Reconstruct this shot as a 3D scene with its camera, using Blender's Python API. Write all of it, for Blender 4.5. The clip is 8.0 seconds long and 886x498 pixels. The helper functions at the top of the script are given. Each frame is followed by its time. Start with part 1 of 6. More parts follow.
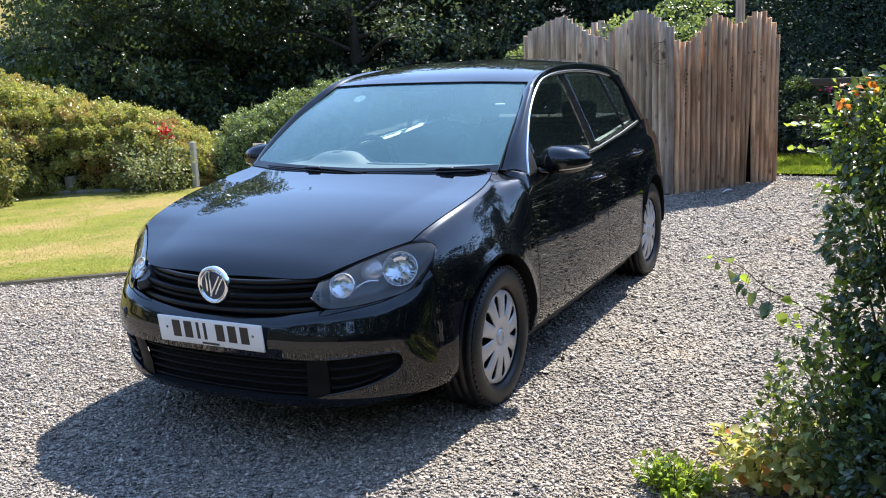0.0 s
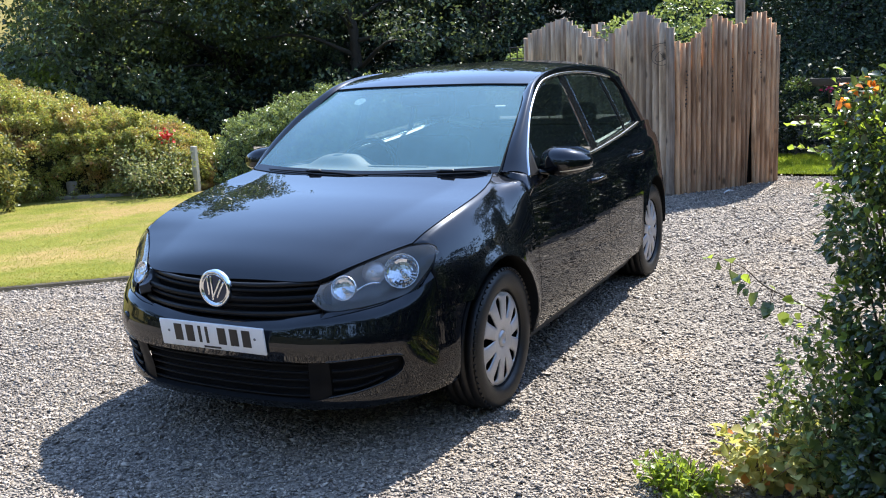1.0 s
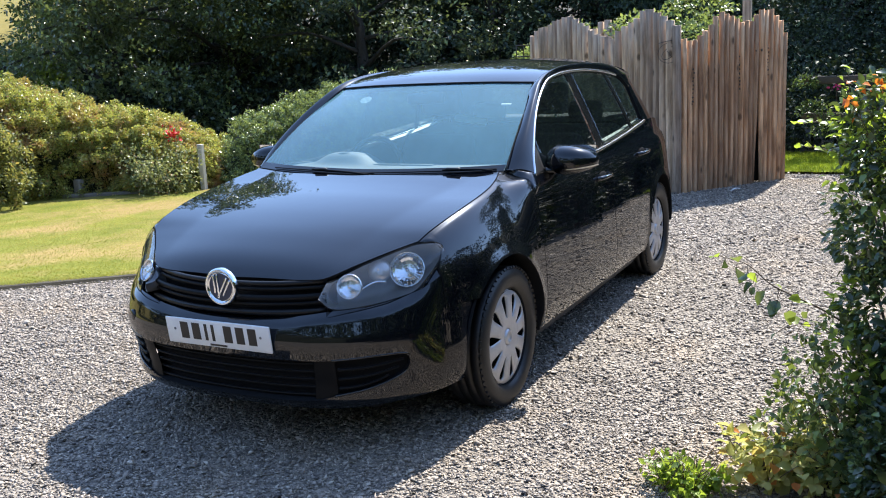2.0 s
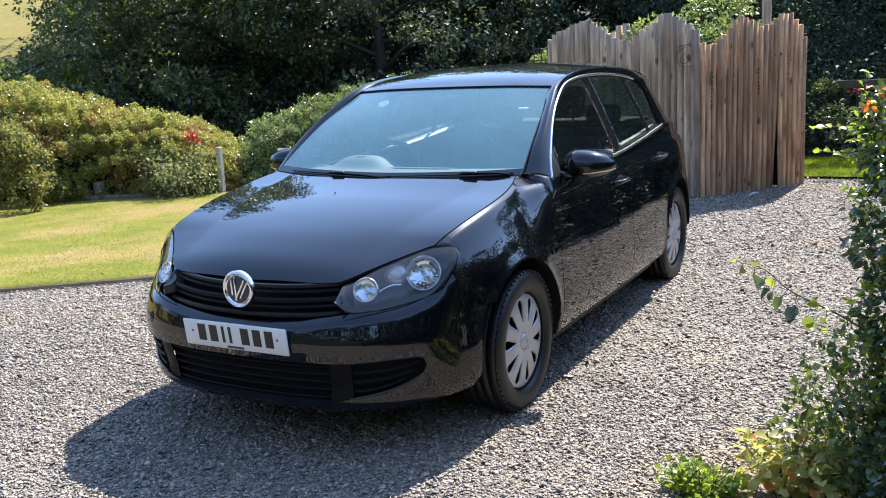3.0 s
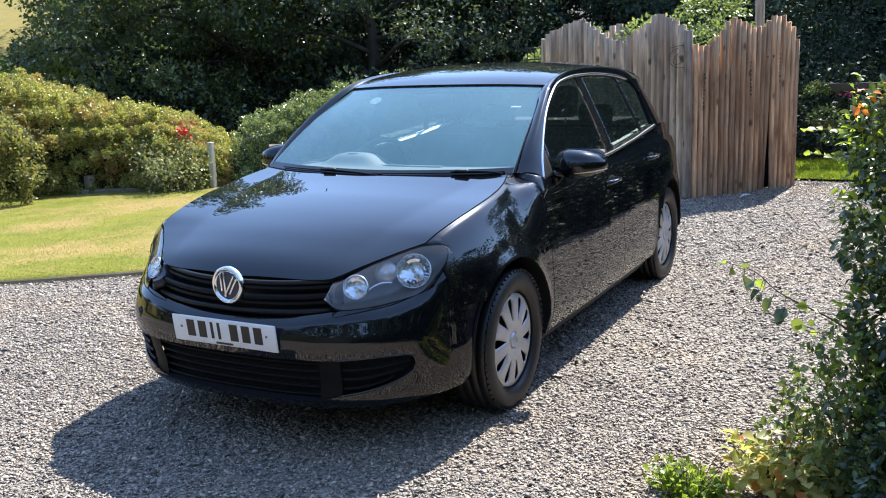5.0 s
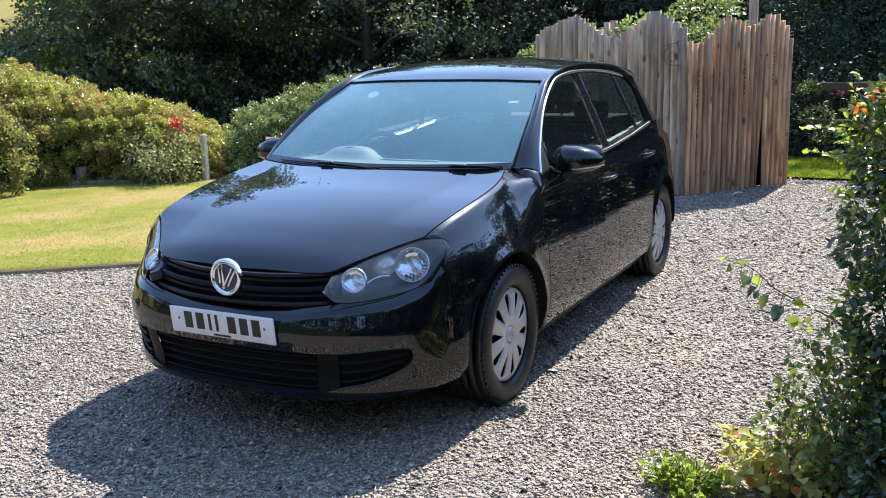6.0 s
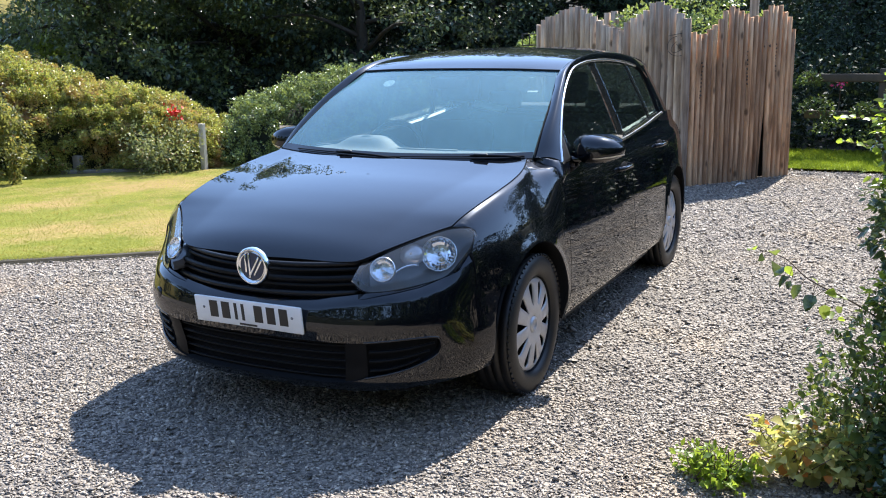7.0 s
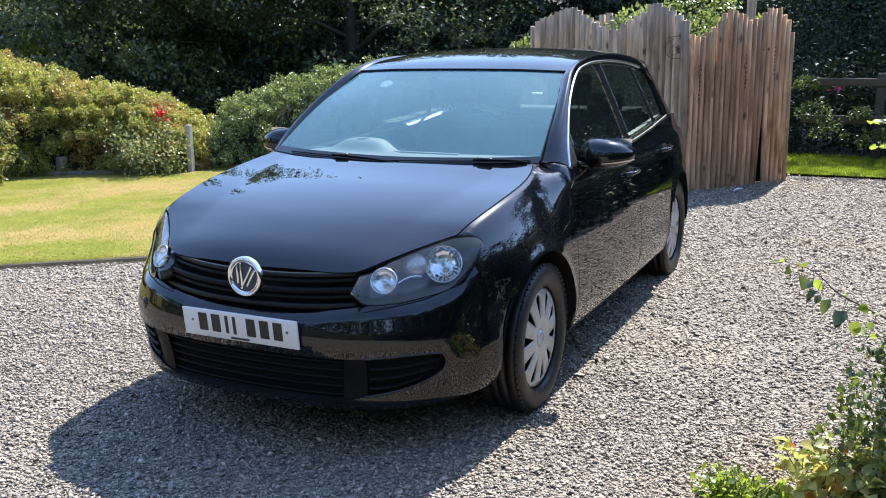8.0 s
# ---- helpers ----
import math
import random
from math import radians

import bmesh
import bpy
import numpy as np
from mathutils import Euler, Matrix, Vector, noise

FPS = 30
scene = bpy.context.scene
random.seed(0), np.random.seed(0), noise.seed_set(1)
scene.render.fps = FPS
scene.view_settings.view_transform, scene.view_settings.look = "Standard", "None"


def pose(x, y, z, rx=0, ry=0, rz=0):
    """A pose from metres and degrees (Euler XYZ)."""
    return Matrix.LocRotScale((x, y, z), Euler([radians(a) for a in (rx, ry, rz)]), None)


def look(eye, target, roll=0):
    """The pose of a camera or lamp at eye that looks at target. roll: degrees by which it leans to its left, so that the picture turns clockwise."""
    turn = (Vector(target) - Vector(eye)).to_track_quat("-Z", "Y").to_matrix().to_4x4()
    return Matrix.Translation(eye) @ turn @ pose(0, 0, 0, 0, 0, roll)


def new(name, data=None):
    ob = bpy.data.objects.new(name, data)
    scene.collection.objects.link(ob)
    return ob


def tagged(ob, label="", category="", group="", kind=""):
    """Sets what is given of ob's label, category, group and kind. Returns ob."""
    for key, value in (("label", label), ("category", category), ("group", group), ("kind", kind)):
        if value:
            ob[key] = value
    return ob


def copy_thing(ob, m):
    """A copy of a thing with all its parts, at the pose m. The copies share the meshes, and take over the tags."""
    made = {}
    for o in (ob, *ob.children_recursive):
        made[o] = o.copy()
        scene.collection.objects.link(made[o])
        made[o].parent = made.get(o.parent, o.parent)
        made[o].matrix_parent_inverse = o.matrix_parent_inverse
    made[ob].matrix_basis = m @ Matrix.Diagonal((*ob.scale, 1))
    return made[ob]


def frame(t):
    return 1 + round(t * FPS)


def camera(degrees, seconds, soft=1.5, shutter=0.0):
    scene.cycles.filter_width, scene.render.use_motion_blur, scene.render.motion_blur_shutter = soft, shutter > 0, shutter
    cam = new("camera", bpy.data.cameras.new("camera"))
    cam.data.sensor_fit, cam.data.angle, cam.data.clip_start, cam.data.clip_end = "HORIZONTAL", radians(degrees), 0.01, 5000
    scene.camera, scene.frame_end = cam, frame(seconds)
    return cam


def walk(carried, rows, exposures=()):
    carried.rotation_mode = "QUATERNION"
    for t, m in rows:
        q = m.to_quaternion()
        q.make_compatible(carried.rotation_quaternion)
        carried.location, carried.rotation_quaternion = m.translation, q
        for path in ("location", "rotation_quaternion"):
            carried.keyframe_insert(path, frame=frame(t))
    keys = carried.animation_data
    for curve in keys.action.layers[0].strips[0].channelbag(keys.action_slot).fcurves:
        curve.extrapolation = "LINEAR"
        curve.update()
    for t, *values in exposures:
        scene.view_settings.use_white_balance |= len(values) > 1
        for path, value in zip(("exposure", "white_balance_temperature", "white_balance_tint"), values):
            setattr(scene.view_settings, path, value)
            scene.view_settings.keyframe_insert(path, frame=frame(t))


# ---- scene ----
cam = camera(50.7, 8.0, soft=1.05)
PATH = [
    (0, (2.448, -3.624, 1.533), (1.553, -1.883, 1.123), -2.4),
    (0.5, (2.45, -3.627, 1.535), (1.554, -1.885, 1.134), -2.6),
    (1, (2.452, -3.626, 1.53), (1.553, -1.885, 1.126), -2.8),
    (2.5, (2.454, -3.622, 1.533), (1.53, -1.896, 1.126), -2.8),
    (3, (2.457, -3.625, 1.534), (1.514, -1.907, 1.135), -2.8),
    (3.5, (2.46, -3.626, 1.535), (1.508, -1.912, 1.14), -3.0),
    (4, (2.457, -3.621, 1.532), (1.516, -1.902, 1.132), -2.8),
    (4.5, (2.459, -3.618, 1.534), (1.526, -1.895, 1.133), -2.4),
    (6, (2.433, -3.644, 1.533), (1.526, -1.91, 1.118), -1.4),
    (6.5, (2.353, -3.69, 1.528), (1.466, -1.948, 1.104), -1.3),
    (7, (2.288, -3.706, 1.528), (1.406, -1.964, 1.093), -1.1),
    (7.5, (2.224, -3.632, 1.513), (1.351, -1.886, 1.078), -0.7),
    (8, (2.131, -3.546, 1.51), (1.275, -1.79, 1.08), -0.7),
]
walk(cam, [(t, look(eye, target, roll)) for t, eye, target, roll in PATH])

# ---- world and sun ----
SUN_WAY = Vector((0.06, 0.85, 0.985)).normalized()
world = bpy.data.worlds.new("sky")
scene.world = world
world.use_nodes = True
wn = world.node_tree
sky = wn.nodes.new("ShaderNodeTexSky")
sky.sky_type = "NISHITA"
sky.sun_disc = False
sky.sun_elevation = math.asin(SUN_WAY.z)
sky.sun_rotation = math.atan2(SUN_WAY.x, SUN_WAY.y)
sky.air_density, sky.dust_density, sky.ozone_density = 1.0, 1.4, 1.5
sky.altitude = 2500
wn.nodes["Background"].inputs[1].default_value = 0.20
wn.links.new(sky.outputs[0], wn.nodes["Background"].inputs[0])
sun_data = bpy.data.lights.new("sun", "SUN")
sun_data.energy, sun_data.angle, sun_data.color = 3.9, radians(0.53), (1.0, 0.965, 0.91)
sun = new("sun", sun_data)
sun.matrix_world = look(SUN_WAY * 60, (0, 0, 0))
scene.view_settings.exposure = 1.68

# ---- materials ----


def node_mat(name):
    m = bpy.data.materials.new(name)
    m.use_nodes = True
    t = m.node_tree
    return m, t, t.nodes["Principled BSDF"]


def noise_node(t, scale, detail=4.0, rough=0.6, coords=None):
    n = t.nodes.new("ShaderNodeTexNoise")
    n.inputs["Scale"].default_value, n.inputs["Detail"].default_value, n.inputs["Roughness"].default_value = scale, detail, rough
    if coords is not None:
        t.links.new(coords, n.inputs["Vector"])
    return n


def ramp(t, source, stops):
    r = t.nodes.new("ShaderNodeValToRGB")
    e = r.color_ramp.elements
    while len(e) < len(stops):
        e.new(0.5)
    for k, (pos, col) in zip(e, stops):
        k.position, k.color = pos, (*col, 1)
    t.links.new(source, r.inputs[0])
    return r.outputs[0]


def mixed(t, kind, fac, a, b):
    n = t.nodes.new("ShaderNodeMix")
    n.data_type, n.blend_type = "RGBA", kind
    for sock, v in ((n.inputs[0], fac), (n.inputs[6], a), (n.inputs[7], b)):
        if hasattr(v, "is_output"):
            t.links.new(v, sock)
        elif isinstance(v, (int, float)):
            sock.default_value = v
        else:
            sock.default_value = (*v, 1)
    return n.outputs[2]


def bump(t, p, height, strength, distance):
    b = t.nodes.new("ShaderNodeBump")
    b.inputs["Strength"].default_value, b.inputs["Distance"].default_value = strength, distance
    t.links.new(height, b.inputs["Height"])
    t.links.new(b.outputs[0], p.inputs["Normal"])
    return b


def surface(name, dark, light, rough=0.7, big=1.5, fine=40.0, relief=0.3, depth=0.005, metallic=0.0, coat=0.0, island=0.0, each=0.0, stretch=None, spec=0.5):
    """A surface of two tones, blotched at two scales, with fine relief."""
    m, t, p = node_mat(name)
    co = t.nodes.new("ShaderNodeTexCoord").outputs["Object"]
    if stretch:
        mp = t.nodes.new("ShaderNodeMapping")
        mp.inputs["Scale"].default_value = stretch
        t.links.new(co, mp.inputs[0])
        co = mp.outputs[0]
    a, b = noise_node(t, big, 5, 0.6, co), noise_node(t, fine, 6, 0.7, co)
    both = t.nodes.new("ShaderNodeMath")
    both.operation = "MULTIPLY_ADD"
    t.links.new(b.outputs[0], both.inputs[0])
    both.inputs[1].default_value = 0.55
    t.links.new(a.outputs[0], both.inputs[2])
    col = ramp(t, both.outputs[0], ((0.45, dark), (1.05, light)))
    if island or each:
        src = t.nodes.new("ShaderNodeNewGeometry").outputs["Random Per Island"] if island else t.nodes.new("ShaderNodeObjectInfo").outputs["Random"]
        k = island or each
        tone = ramp(t, src, ((0.0, (1 - k,) * 3), (1.0, (1 + k * 0.6,) * 3)))
        col = mixed(t, "MULTIPLY", 1.0, col, tone)
    t.links.new(col, p.inputs["Base Color"])
    p.inputs["Roughness"].default_value, p.inputs["Metallic"].default_value = rough, metallic
    p.inputs["Coat Weight"].default_value = coat
    p.inputs["Specular IOR Level"].default_value = spec
    if relief:
        bump(t, p, b.outputs[0], relief, depth)
    return m


def leaf_mat(name, dark, light, through_col, trans=0.35, rough=0.42, spots=None, patches=None, worn_at=(0.46, 0.62), spec=0.35):
    """Leaves: each one a little different, half see-through to the sun."""
    m, t, p = node_mat(name)
    rnd = t.nodes.new("ShaderNodeNewGeometry").outputs["Random Per Island"]
    stops = [(0.0, dark), (0.75, light), (1.0, tuple(0.5 * (a + b) for a, b in zip(light, through_col)))]
    if spots:
        stops = [(0.0, dark), (0.7, light), (0.9, light), (0.97, spots)]
    col = ramp(t, rnd, stops)
    co = t.nodes.new("ShaderNodeTexCoord").outputs["Object"]
    blot = noise_node(t, 2.2, 3, 0.6, co)
    col = mixed(t, "MULTIPLY", 0.7, col, ramp(t, blot.outputs[0], ((0.3, (0.55, 0.6, 0.5)), (0.7, (1.25, 1.2, 1.0)))))
    if patches:
        worn = noise_node(t, 1.7, 5, 0.7, co)
        col = mixed(t, "MIX", ramp(t, worn.outputs[0], ((worn_at[0], (0.0,) * 3), (worn_at[1], (0.8,) * 3))), col, patches)
    t.links.new(col, p.inputs["Base Color"])
    p.inputs["Roughness"].default_value = rough
    p.inputs["Specular IOR Level"].default_value = spec
    tr = t.nodes.new("ShaderNodeBsdfTranslucent")
    t.links.new(mixed(t, "MULTIPLY", 1.0, mixed(t, "MIX", 0.5, col, through_col), (1.3, 1.3, 1.0)), tr.inputs[0])
    mx = t.nodes.new("ShaderNodeMixShader")
    mx.inputs[0].default_value = trans
    t.links.new(p.outputs[0], mx.inputs[1])
    t.links.new(tr.outputs[0], mx.inputs[2])
    t.links.new(mx.outputs[0], t.nodes["Material Output"].inputs[0])
    return m


def glass_mat(name, tint, film, film_amount, rough=0.0, film_vary=0.0):
    """Thin pane: see-through tint, mirror by Fresnel, a diffuse film that brightens like reflected sky."""
    m, t, p = node_mat(name)
    tp = t.nodes.new("ShaderNodeBsdfTransparent")
    tp.inputs[0].default_value = (*tint, 1)
    gl = t.nodes.new("ShaderNodeBsdfGlossy")
    gl.inputs["Roughness"].default_value = rough
    edge = t.nodes.new("ShaderNodeLayerWeight")
    edge.inputs[0].default_value = 0.5
    steep = t.nodes.new("ShaderNodeMath")
    steep.operation = "POWER"
    steep.inputs[1].default_value = 4.6
    t.links.new(edge.outputs["Facing"], steep.inputs[0])
    fr = t.nodes.new("ShaderNodeMath")
    fr.operation = "MULTIPLY_ADD"
    fr.inputs[1].default_value, fr.inputs[2].default_value = 0.95, 0.05
    t.links.new(steep.outputs[0], fr.inputs[0])
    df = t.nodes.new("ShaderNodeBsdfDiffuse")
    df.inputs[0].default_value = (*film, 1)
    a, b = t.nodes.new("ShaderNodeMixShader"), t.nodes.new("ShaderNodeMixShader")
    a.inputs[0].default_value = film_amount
    if film_vary:
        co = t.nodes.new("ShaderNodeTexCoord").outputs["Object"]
        film_noise = noise_node(t, 1.6, 4, 0.55, co)
        t.links.new(ramp(t, film_noise.outputs[0], ((0.35, (film_amount - film_vary,) * 3), (0.65, (film_amount + film_vary,) * 3))), a.inputs[0])
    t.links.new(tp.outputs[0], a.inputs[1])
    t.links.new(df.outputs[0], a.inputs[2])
    t.links.new(fr.outputs[0], b.inputs[0])
    t.links.new(a.outputs[0], b.inputs[1])
    t.links.new(gl.outputs[0], b.inputs[2])
    t.links.new(b.outputs[0], t.nodes["Material Output"].inputs[0])
    t.nodes.remove(p)
    return m


def plain(name, col, rough=0.4, metallic=0.0, coat=0.0, spec=0.5):
    m, t, p = node_mat(name)
    p.inputs["Base Color"].default_value = (*col, 1)
    p.inputs["Roughness"].default_value, p.inputs["Metallic"].default_value, p.inputs["Coat Weight"].default_value = rough, metallic, coat
    p.inputs["Specular IOR Level"].default_value = spec
    return m


def paint_mat():
    """Black-blue lacquer with a trace of dust and ripple."""
    m, t, p = node_mat("black_car_paint")
    co = t.nodes.new("ShaderNodeTexCoord").outputs["Object"]
    dust = noise_node(t, 3.0, 6, 0.65, co)
    t.links.new(ramp(t, dust.outputs[0], ((0.3, (0.0014, 0.0021, 0.0038)), (0.8, (0.0030, 0.0039, 0.0058)))), p.inputs["Base Color"])
    p.inputs["Roughness"].default_value, p.inputs["Specular IOR Level"].default_value = 0.5, 0.0
    p.inputs["Coat Weight"].default_value, p.inputs["Coat Roughness"].default_value, p.inputs["Coat IOR"].default_value = 1.0, 0.008, 1.53
    wave = noise_node(t, 18.0, 2, 0.5, co)
    b = t.nodes.new("ShaderNodeBump")
    b.inputs["Strength"].default_value, b.inputs["Distance"].default_value = 0.05, 0.003
    t.links.new(wave.outputs[0], b.inputs["Height"])
    t.links.new(b.outputs[0], p.inputs["Coat Normal"])
    flake = t.nodes.new("ShaderNodeBsdfGlossy")
    flake.inputs["Color"].default_value = (0.0056, 0.0062, 0.0074, 1)
    t.links.new(ramp(t, dust.outputs[0], ((0.3, (0.25,) * 3), (0.8, (0.31,) * 3))), flake.inputs["Roughness"])
    both = t.nodes.new("ShaderNodeAddShader")
    t.links.new(p.outputs[0], both.inputs[0])
    t.links.new(flake.outputs[0], both.inputs[1])
    t.links.new(both.outputs[0], t.nodes["Material Output"].inputs[0])
    return m


PAINT = paint_mat()
TRIM = surface("black_plastic", (0.012, 0.012, 0.013), (0.03, 0.03, 0.032), 0.42, 3, 300, 0.15, 0.001)
GLOSS_TRIM = plain("gloss_black_plastic", (0.008, 0.008, 0.009), 0.18, 0, 0.3)
SLAT = plain("matt_black_slat", (0.0065, 0.0068, 0.0075), 0.45, 0, 0, 0.12)
DARK = plain("underbody_black", (0.014, 0.0145, 0.016), 0.9, 0, 0, 0.05)
FRIT = plain("printed_black_glass", (0.008, 0.010, 0.013), 0.04, 0, 0, 0.5)
RUBBER = surface("tyre_rubber", (0.005, 0.005, 0.005), (0.014, 0.0135, 0.013), 0.48, 6, 160, 0.2, 0.002)
SILVER = surface("silver_hubcap_paint", (0.42, 0.42, 0.43), (0.56, 0.56, 0.57), 0.38, 8, 120, 0.03, 0.001, metallic=0.55)
CHROME = plain("chrome", (0.82, 0.83, 0.85), 0.06, 1.0)
SATIN = plain("satin_chrome", (0.72, 0.73, 0.74), 0.22, 1.0)
REFLECTOR = plain("lamp_reflector", (0.85, 0.86, 0.88), 0.08, 1.0)
LAMP_DARK = plain("lamp_housing_grey", (0.17, 0.175, 0.185), 0.30, 0.2, 0.3)
LAMP_CLEAR = plain("indicator_clear_cover", (0.42, 0.41, 0.41), 0.16, 0.5, 0.6)
LAMP_GREY = plain("lamp_bezel_grey", (0.16, 0.165, 0.175), 0.3, 0.6)
# Pale diffuse film stands in for sky reflected in the lamp lens.
LENS = glass_mat("lamp_lens", (0.95, 0.96, 0.97), (0.6, 0.65, 0.7), 0.06)
BULB = plain("indicator_bulb", (0.75, 0.62, 0.5), 0.2)
# Blue diffuse film stands in for sky reflected in the windscreen.
WINDSCREEN = glass_mat("windscreen_glass", (0.56, 0.68, 0.69), (0.25, 0.54, 0.66), 0.235, film_vary=0.03)
SIDE_GLASS = glass_mat("side_window_glass", (0.60, 0.68, 0.66), (0.3, 0.4, 0.42), 0.008)
PLATE_WHITE = surface("plate_white", (0.72, 0.72, 0.71), (0.80, 0.80, 0.79), 0.35, 4, 60, 0.0)
PLATE_BLACK = plain("plate_black", (0.01, 0.01, 0.011), 0.4)
CABIN = surface("cabin_plastic_grey", (0.12, 0.125, 0.13), (0.18, 0.19, 0.195), 0.7, 5, 260, 0.2, 0.001)
CLOTH = surface("seat_cloth", (0.025, 0.025, 0.028), (0.06, 0.06, 0.065), 0.9, 6, 300, 0.3, 0.002)
CLOTH_PALE = surface("pale_card", (0.6, 0.6, 0.58), (0.75, 0.75, 0.73), 0.7, 6, 100, 0.0)
AMBER = plain("mirror_indicator_lens", (0.75, 0.70, 0.62), 0.12, 0.2, 0.5)
RED_LENS = plain("tail_lamp_red", (0.25, 0.01, 0.012), 0.1, 0, 1)

# ---- building tools ----


def part(name, bm, material, parent, label="", smooth=True):
    """Links a bmesh as one mesh object under a thing or a part."""
    me = bpy.data.meshes.new(name)
    bm.to_mesh(me)
    bm.free()
    me.materials.append(material)
    if smooth:
        me.polygons.foreach_set("use_smooth", [True] * len(me.polygons))
    ob = new(name, me)
    ob.parent = parent
    if label:
        tagged(ob, label)
    return ob


def thing(name, label, category, at=(0, 0, 0), group="", kind=""):
    ob = new(name)
    ob.location = at
    ob.empty_display_size = 0.1
    return tagged(ob, label, category, group, kind)


def fn(*pts):
    """A smooth function through a few (a, value) points."""
    xs, ys = [p[0] for p in pts], [p[1] for p in pts]
    n = len(xs)
    d = [(ys[i + 1] - ys[i]) / (xs[i + 1] - xs[i]) for i in range(n - 1)]
    m = [d[0]] + [0 if d[i - 1] * d[i] <= 0 else 2 * d[i - 1] * d[i] / (d[i - 1] + d[i]) for i in range(1, n - 1)] + [d[-1]]

    def value(a):
        if a <= xs[0]:
            return ys[0] + m[0] * (a - xs[0])
        if a >= xs[-1]:
            return ys[-1] + m[-1] * (a - xs[-1])
        i = max(k for k in range(n - 1) if xs[k] <= a)
        h = xs[i + 1] - xs[i]
        s = (a - xs[i]) / h
        return ((2 * s**3 - 3 * s**2 + 1) * ys[i] + (s**3 - 2 * s**2 + s) * h * m[i] + (3 * s**2 - 2 * s**3) * ys[i + 1] + (s**3 - s**2) * h * m[i + 1])

    return value


def spline(*pts):
    """A smooth curve in space, 0 to 1, through a few points (Catmull-Rom)."""
    p = [Vector(q) for q in pts]
    p = [2 * p[0] - p[1]] + p + [2 * p[-1] - p[-2]]
    n = len(pts) - 1

    def at(s):
        a = min(max(s, 0.0), 1.0) * n
        i = min(int(a), n - 1)
        f = a - i
        q0, q1, q2, q3 = p[i:i + 4]
        return 0.5 * (2 * q1 + (q2 - q0) * f + (2 * q0 - 5 * q1 + 4 * q2 - q3) * f * f + (3 * q1 - q0 - 3 * q2 + q3) * f**3)

    return at


def patch(f, nu, nv, away=None, keep=None, bm=None, side=1):
    """A grid surface f(u, v); away: a point that its faces turn their backs to; side -1 mirrors it."""
    bm = bm or bmesh.new()
    vs = []
    for i in range(nu + 1):
        row = []
        for j in range(nv + 1):
            q = Vector(f(i / nu, j / nv))
            q.x *= side
            row.append(bm.verts.new(q))
        vs.append(row)
    faces = []
    for i in range(nu):
        for j in range(nv):
            if keep is None or keep((i + 0.5) / nu, (j + 0.5) / nv):
                try:
                    faces.append(bm.faces.new((vs[i][j], vs[i + 1][j], vs[i + 1][j + 1], vs[i][j + 1])))
                except ValueError:
                    pass
    if away is not None:
        bm.normal_update()
        a = Vector((away[0] * side, away[1], away[2]))
        if sum(g.normal.dot(g.calc_center_median() - a) * g.calc_area() for g in faces) < 0:
            bmesh.ops.reverse_faces(bm, faces=faces)
    loose = [v for v in bm.verts if not v.link_faces]
    bmesh.ops.delete(bm, geom=loose, context="VERTS")
    return bm


def tube(at, radius, n, sides=10, bm=None, close=True, flat=1.0):
    """A round bar along a curve at(s); radius a number or a function of s."""
    bm = bm or bmesh.new()
    rings = []
    for i in range(n + 1):
        s = i / n
        p = at(s)
        d = (at(min(s + 0.01, 1)) - at(max(s - 0.01, 0))).normalized()
        a = d.cross(Vector((0.03, 0.05, 1))).normalized()
        b = a.cross(d)
        r = radius(s) if callable(radius) else radius
        rings.append([bm.verts.new(p + (a * math.cos(k * math.tau / sides) + b * flat * math.sin(k * math.tau / sides)) * r) for k in range(sides)])
    for i in range(n):
        for k in range(sides):
            bm.faces.new((rings[i][k], rings[i][(k + 1) % sides], rings[i + 1][(k + 1) % sides], rings[i + 1][k]))
    if close:
        bm.faces.new(rings[0][::-1])
        bm.faces.new(rings[-1])
    return bm


def lathe(profile, n, axis_x=0.0, centre=(0, 0, 0), bm=None, side=1):
    """Turns (radius, offset) points round the x axis."""
    bm = bm or bmesh.new()
    c = Vector(centre)
    rings = [[bm.verts.new(c + Vector((o * side, r * math.sin(k * math.tau / n), r * math.cos(k * math.tau / n)))) for k in range(n)] for r, o in profile]
    for a, b in zip(rings, rings[1:]):
        for k in range(n):
            q = (a[k], a[(k + 1) % n], b[(k + 1) % n], b[k])
            bm.faces.new(q if side > 0 else q[::-1])
    return bm


def block(size, at=(0, 0, 0), bevel=0.0, turn=None, bm=None, segments=2):
    """A box with rounded edges."""
    own = bmesh.new()
    bmesh.ops.create_cube(own, size=1.0)
    bmesh.ops.scale(own, vec=size, verts=own.verts)
    if bevel:
        bmesh.ops.bevel(own, geom=own.edges[:], offset=bevel, segments=segments, affect="EDGES", profile=0.5)
    if turn is not None:
        bmesh.ops.transform(own, matrix=turn, verts=own.verts)
    bmesh.ops.translate(own, vec=at, verts=own.verts)
    if bm is None:
        return own
    me = bpy.data.meshes.new("piece")
    own.to_mesh(me)
    own.free()
    bm.from_mesh(me)
    bpy.data.meshes.remove(me)
    return bm


def thicken(ob, depth, offset=-1.0):
    s = ob.modifiers.new("thickness", "SOLIDIFY")
    s.thickness, s.offset = depth, offset
    if depth > 0.008:
        ob.data.materials.append(DARK)
        s.material_offset = s.material_offset_rim = 1
        e = ob.modifiers.new("crisp_rim", "EDGE_SPLIT")
        e.split_angle = radians(50)
    return ob


